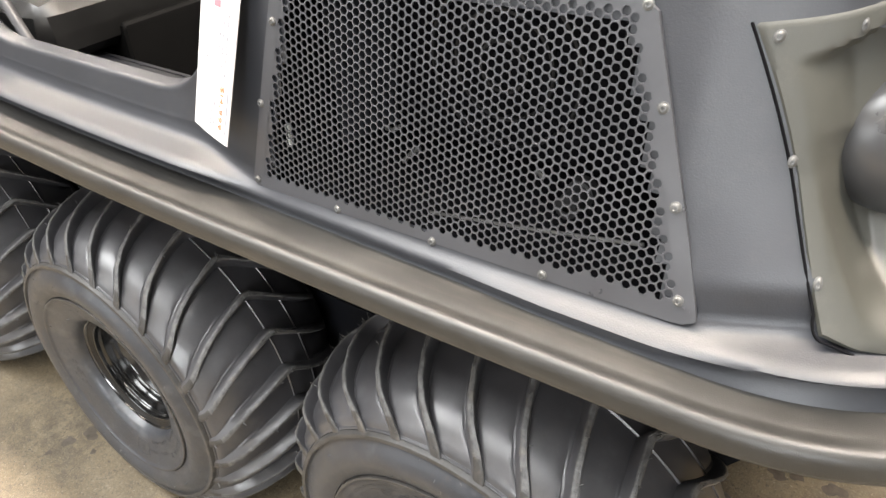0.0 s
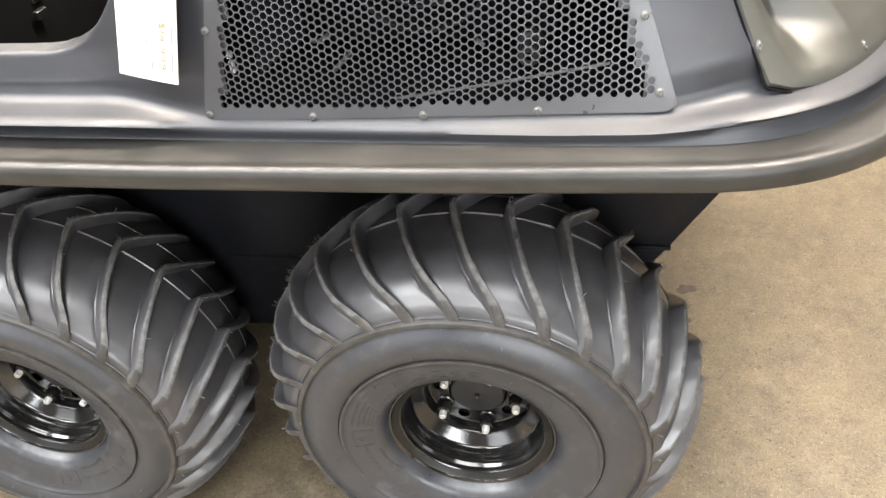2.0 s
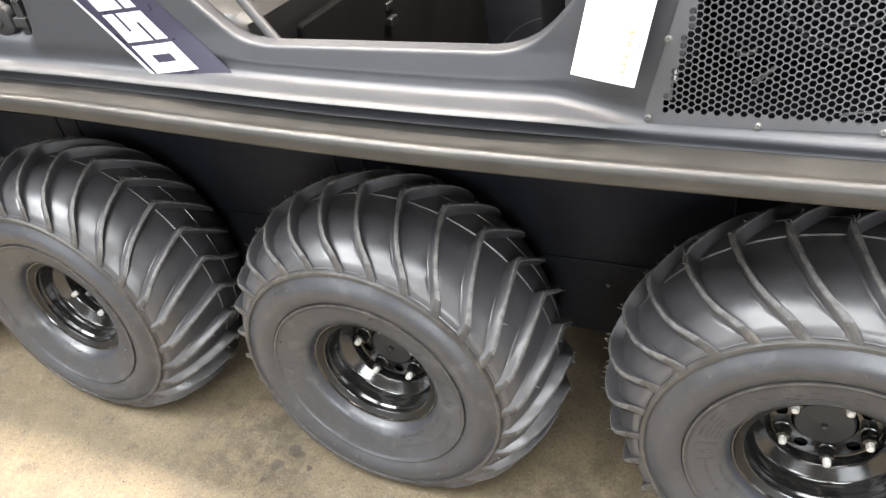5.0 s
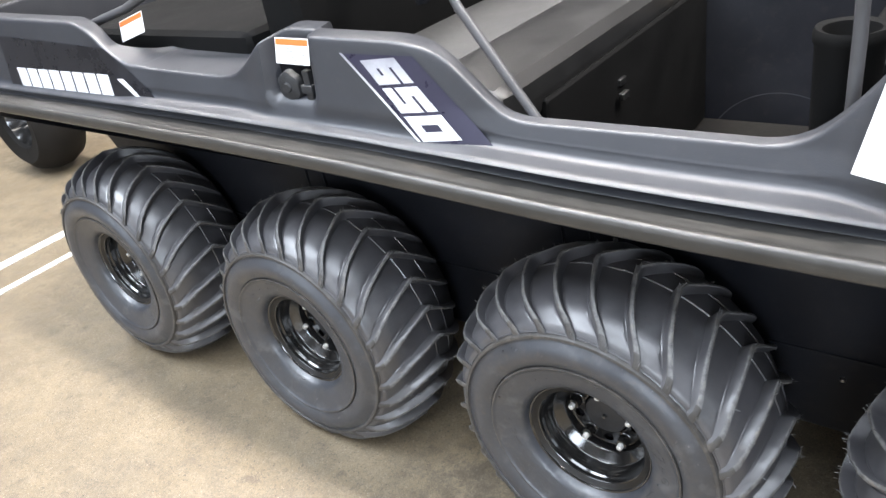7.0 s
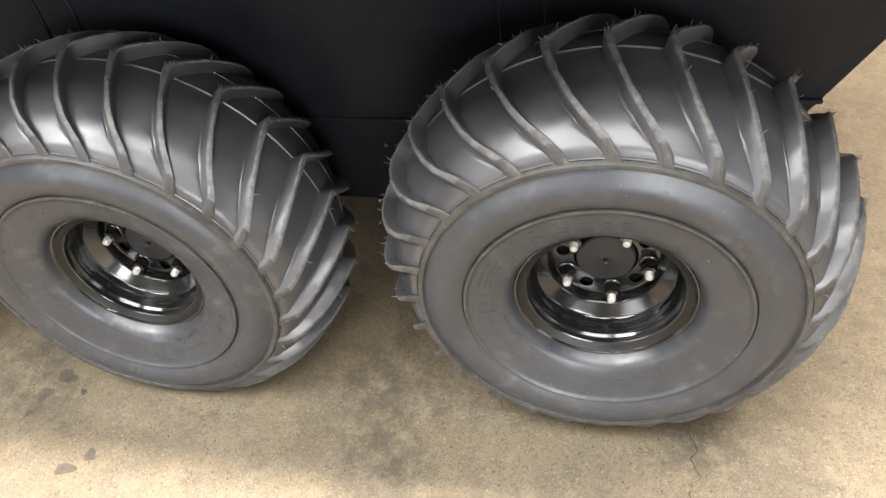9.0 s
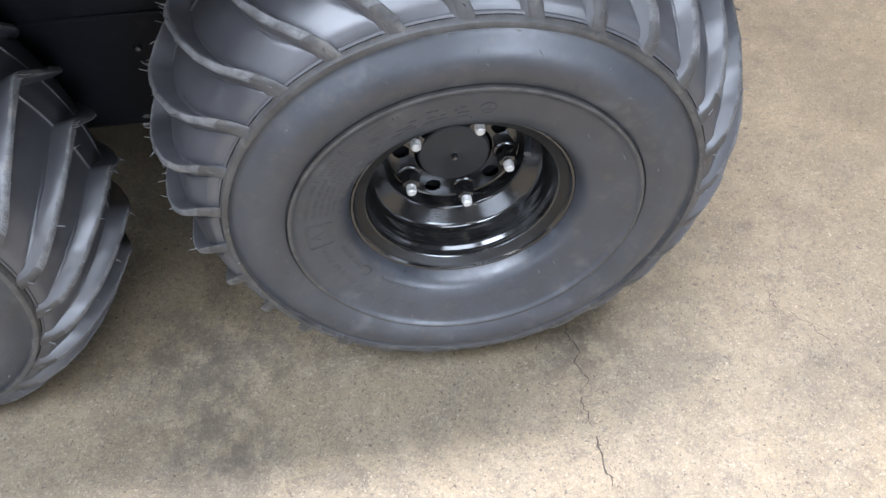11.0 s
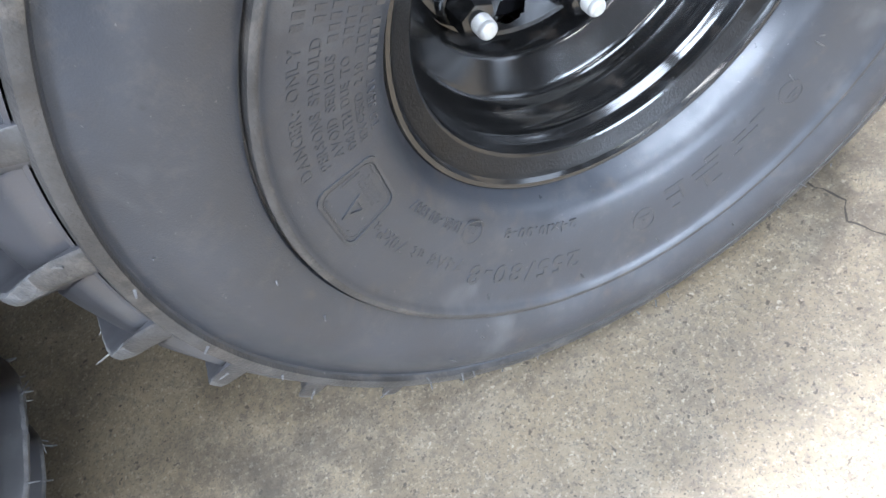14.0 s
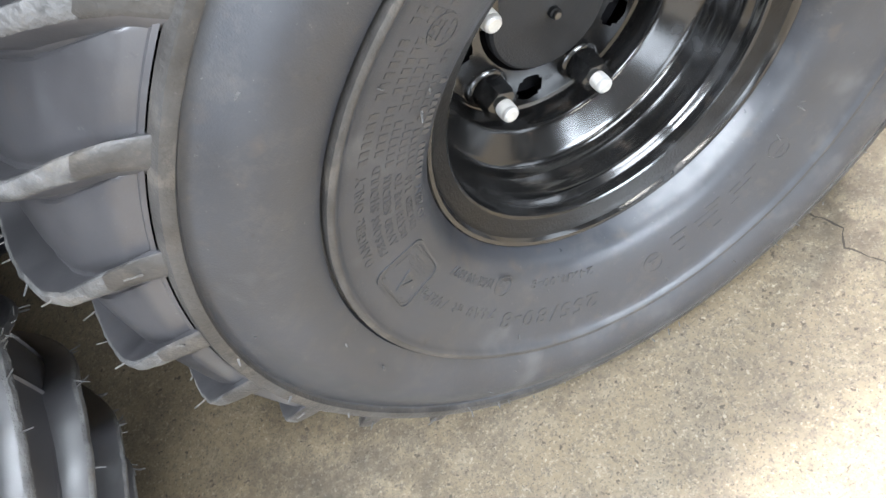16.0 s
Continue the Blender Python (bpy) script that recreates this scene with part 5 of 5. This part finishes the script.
# ---- cockpit ----
def cockpit(parent):
    bm = bmesh.new()
    box(bm, (-2.1, 0.325, 0.36), (-0.30, 1.175, 0.38), 0.004)
    part("cockpit_floor", bm, MAT, parent, "dark rubber-matted floor pan")
    bm = bmesh.new()
    box(bm, (-1.36, 0.19, 0.735), (-1.085, 1.31, 0.80), 0.025)
    seat = part("bench_seat", bm, VINYL, parent, "grey vinyl bench cushion")
    bm = bmesh.new()
    box(bm, (-1.34, 0.328, 0.38), (-0.875, 1.17, 0.748), 0.012)
    part("seat_box", bm, BLACKV, seat, "black seat front")
    bm = bmesh.new()
    box(bm, (-1.10, 0.19, 0.705), (-0.885, 1.31, 0.812), 0.05)
    part("front_bolster", bm, GLOSSV, seat, "black rolled seat edge")
    bm = bmesh.new()
    box(bm, (-1.44, 0.20, 0.78), (-1.33, 1.30, 1.12), 0.03)
    part("backrest", bm, BLACKV, seat, "black vinyl backrest")
    bm = bmesh.new()
    box(bm, (-2.25, 0.20, 0.712), (-1.50, 1.30, 0.90), 0.03)
    part("rear_bench", bm, BLACKV, parent, "black rear bench")
    # dash bulkhead, round console and posts
    bm = bmesh.new()
    box(bm, (-0.40, 0.328, 0.38), (-0.33, 1.17, 0.84), 0.015)
    part("bulkhead", bm, BLACKV, parent, "black front bulkhead")
    bm = bmesh.new()
    lathe(bm, [(0.0001, 0.895), (0.030, 0.895), (0.033, 0.915), (0.041, 0.9175), (0.0435, 0.912), (0.043, 0.902), (0.040, 0.895), (0.036, 0.705), (0.0001, 0.705)], 36, axis="z")
    bmesh.ops.translate(bm, vec=(-0.378, 0.22, 0.0), verts=bm.verts)
    part("round_console", bm, BLACKV, parent, "black round holder with a bright rim")
    bm = bmesh.new()
    tube(bm, [(-0.765, 0.115, 0.80), (-0.80, 0.118, 0.845), (-0.895, 0.13, 0.965), (-0.96, 0.15, 1.06), (-1.05, 0.30, 1.18)], 0.0075, 14)
    part("grab_rail", bm, STEEL, parent, "grey tubular grab rail")
    bm = bmesh.new()
    tube(bm, [(-0.356, 0.145, 0.78), (-0.356, 0.142, 0.93), (-0.360, 0.14, 1.10)], 0.0080, 14)
    part("front_post", bm, STEEL, parent, "grey tubular post")
    bm = bmesh.new()
    tube(bm, [(-1.99, 0.15, 0.93), (-1.85, 0.16, 0.96), (-1.60, 0.20, 1.05), (-1.40, 0.25, 1.12)], 0.010, 14)
    part("rear_rail", bm, STEEL, parent, "grey tubular rear rail")
    warning_label(parent, (-1.872, 0.138, 0.890), (1, 0.05, 0.25), (0, 0.2, 1), 0.10, 0.045)
    for p in ((-0.92, 0.62, 0.668), (-0.905, 0.60, 0.645)):
        bm = bmesh.new()
        box(bm, (p[0] + 0.04, p[1], p[2]), (p[0] + 0.052, p[1] + 0.03, p[2] + 0.016), 0.003)
        part("buckle", bm, ZINC, parent, "bright steel buckle")
    # dark tube above the seat
    bm = bmesh.new()
    tube(bm, [(-1.10, 0.30, 0.93), (-1.10, 0.30, 1.15), (-1.22, 0.40, 1.2)], 0.014, 12)
    part("seat_post", bm, DARK, parent)


# ---- the price card ----
def price_card():
    bl, br, tr, tl = Vector((-0.336, 0.0575, 0.800)), Vector((-0.262, 0.036, 0.797)), Vector((-0.222, 0.080, 1.000)), Vector((-0.296, 0.097, 1.000))
    out = (br - bl).cross(tl - bl).normalized()

    def at(u, v, w):
        a = bl.lerp(br, u)
        b = tl.lerp(tr, u)
        bow = 0.0015 * math.sin(math.pi * u)
        return a.lerp(b, v) + out * (w + bow)

    bm = bmesh.new()
    n = 10
    for w in (0.0, 0.0012):
        g = [[bm.verts.new(at(i / n, j / n, w)) for i in range(n + 1)] for j in range(n + 1)]
        for a, b in zip(g, g[1:]):
            for i in range(n):
                bm.faces.new((a[i], a[i + 1], b[i + 1], b[i]))
        if w == 0:
            low = g
    for line in (0, n):
        for j in range(n):
            bm.faces.new((low[j][line], low[j + 1][line], g[j + 1][line], g[j][line]))
            bm.faces.new((low[line][j], low[line][j + 1], g[line][j + 1], g[line][j]))
    card = part("price_card", bm, PAPER, None, smooth=False)
    tagged(card, "white printed price card hanging on the side panel", "price tag")
    bm = bmesh.new()
    letters(bm, "$14,999", 0.13, lambda u, v, w: at(0.74 + v, 0.28 - u, w + 0.0014), 0.0003, fit=0.22)
    part("price", bm, PRICE, card, "orange printed price", smooth=False)
    bm = bmesh.new()
    lines = [(0.52, 0.06, 0.10), (0.52, 0.12, 0.15), (0.52, 0.165, 0.20), (0.60, 0.05, 0.09), (0.60, 0.11, 0.15), (0.60, 0.165, 0.20), (0.92, 0.05, 0.28)]
    lines += [(0.80, 0.33 + 0.034 * k, 0.354 + 0.034 * k) for k in range(9)] + [(0.70, 0.36 + 0.03 * k, 0.381 + 0.03 * k) for k in range(9)] + [(0.62, 0.40 + 0.028 * k, 0.419 + 0.028 * k) for k in range(6)] + [(0.30, 0.38 + 0.03 * k, 0.395 + 0.03 * k) for k in range(5)]
    for u0, v0, v1 in lines:
        prism(bm, [(u0, v0), (u0 + 0.018, v0), (u0 + 0.018, v1), (u0, v1)], lambda u, v, w: at(u, v, w + 0.0014), 0.0002)
    tagged(part("print", bm, INK, card, smooth=False), kind="stuff")
    for nm, mat, q in (("blue_print", BLUE, [(0.10, 0.68), (0.36, 0.66), (0.35, 0.90), (0.10, 0.90)]), ("red_print", RED, [(0.42, 0.64), (0.58, 0.64), (0.58, 0.90), (0.42, 0.90)])):
        bm = bmesh.new()
        prism(bm, q, lambda u, v, w: at(u, v, w + 0.0014), 0.0003)
        part(nm, bm, mat, card, smooth=False)


# ---- assembly ----
vehicle = thing("amphibious_vehicle", "black eight-wheeled amphibious utility vehicle on low-pressure tyres", "vehicle")
upper_body(vehicle)
tub(vehicle)
decals(vehicle)
latch(vehicle)
nose_insert(vehicle)
cockpit(vehicle)
engine_bay(vehicle)
grille(vehicle)
price_card()
for wx, out, hub, ph, nt_, mk in ((0.0, 0.0, 0.276, 89.4, 137.7, 0.0), (-0.685, 0.0, 0.252, 88.4, 164.0, 95.0), (-1.384, 0.007, 0.257, 91.7, 124.0, None), (-2.100, 0.009, 0.278, 88.0, 100.0, None)):
    wheel(vehicle, wx, out, hub, ph, nt_, mk)
    wheel(vehicle, wx, out, hub, ph, nt_, None, near=False)


def neighbour_wheel():
    """Tyre of another machine standing further back."""
    t = thing("spare_wheel", "black rubber wheel of another machine standing on the floor", "wheel", (-4.10, 0.66, 0.0))
    bm = bmesh.new()
    lathe(bm, [(0.13, 0.05), (0.15, 0.01), (0.22, -0.005), (0.265, 0.03), (0.29, 0.09), (0.29, 0.16), (0.265, 0.22), (0.22, 0.25), (0.13, 0.22)], 64, closed=True)
    for v in bm.verts:
        v.co.z += 0.29
    part("tyre", bm, MAT, t)
    bm = bmesh.new()
    lathe(bm, [(0.14, 0.03), (0.12, 0.06), (0.08, 0.10), (0.0001, 0.10)], 48)
    for v in bm.verts:
        v.co.z += 0.29
    part("rim", bm, RIM, t)


neighbour_wheel()
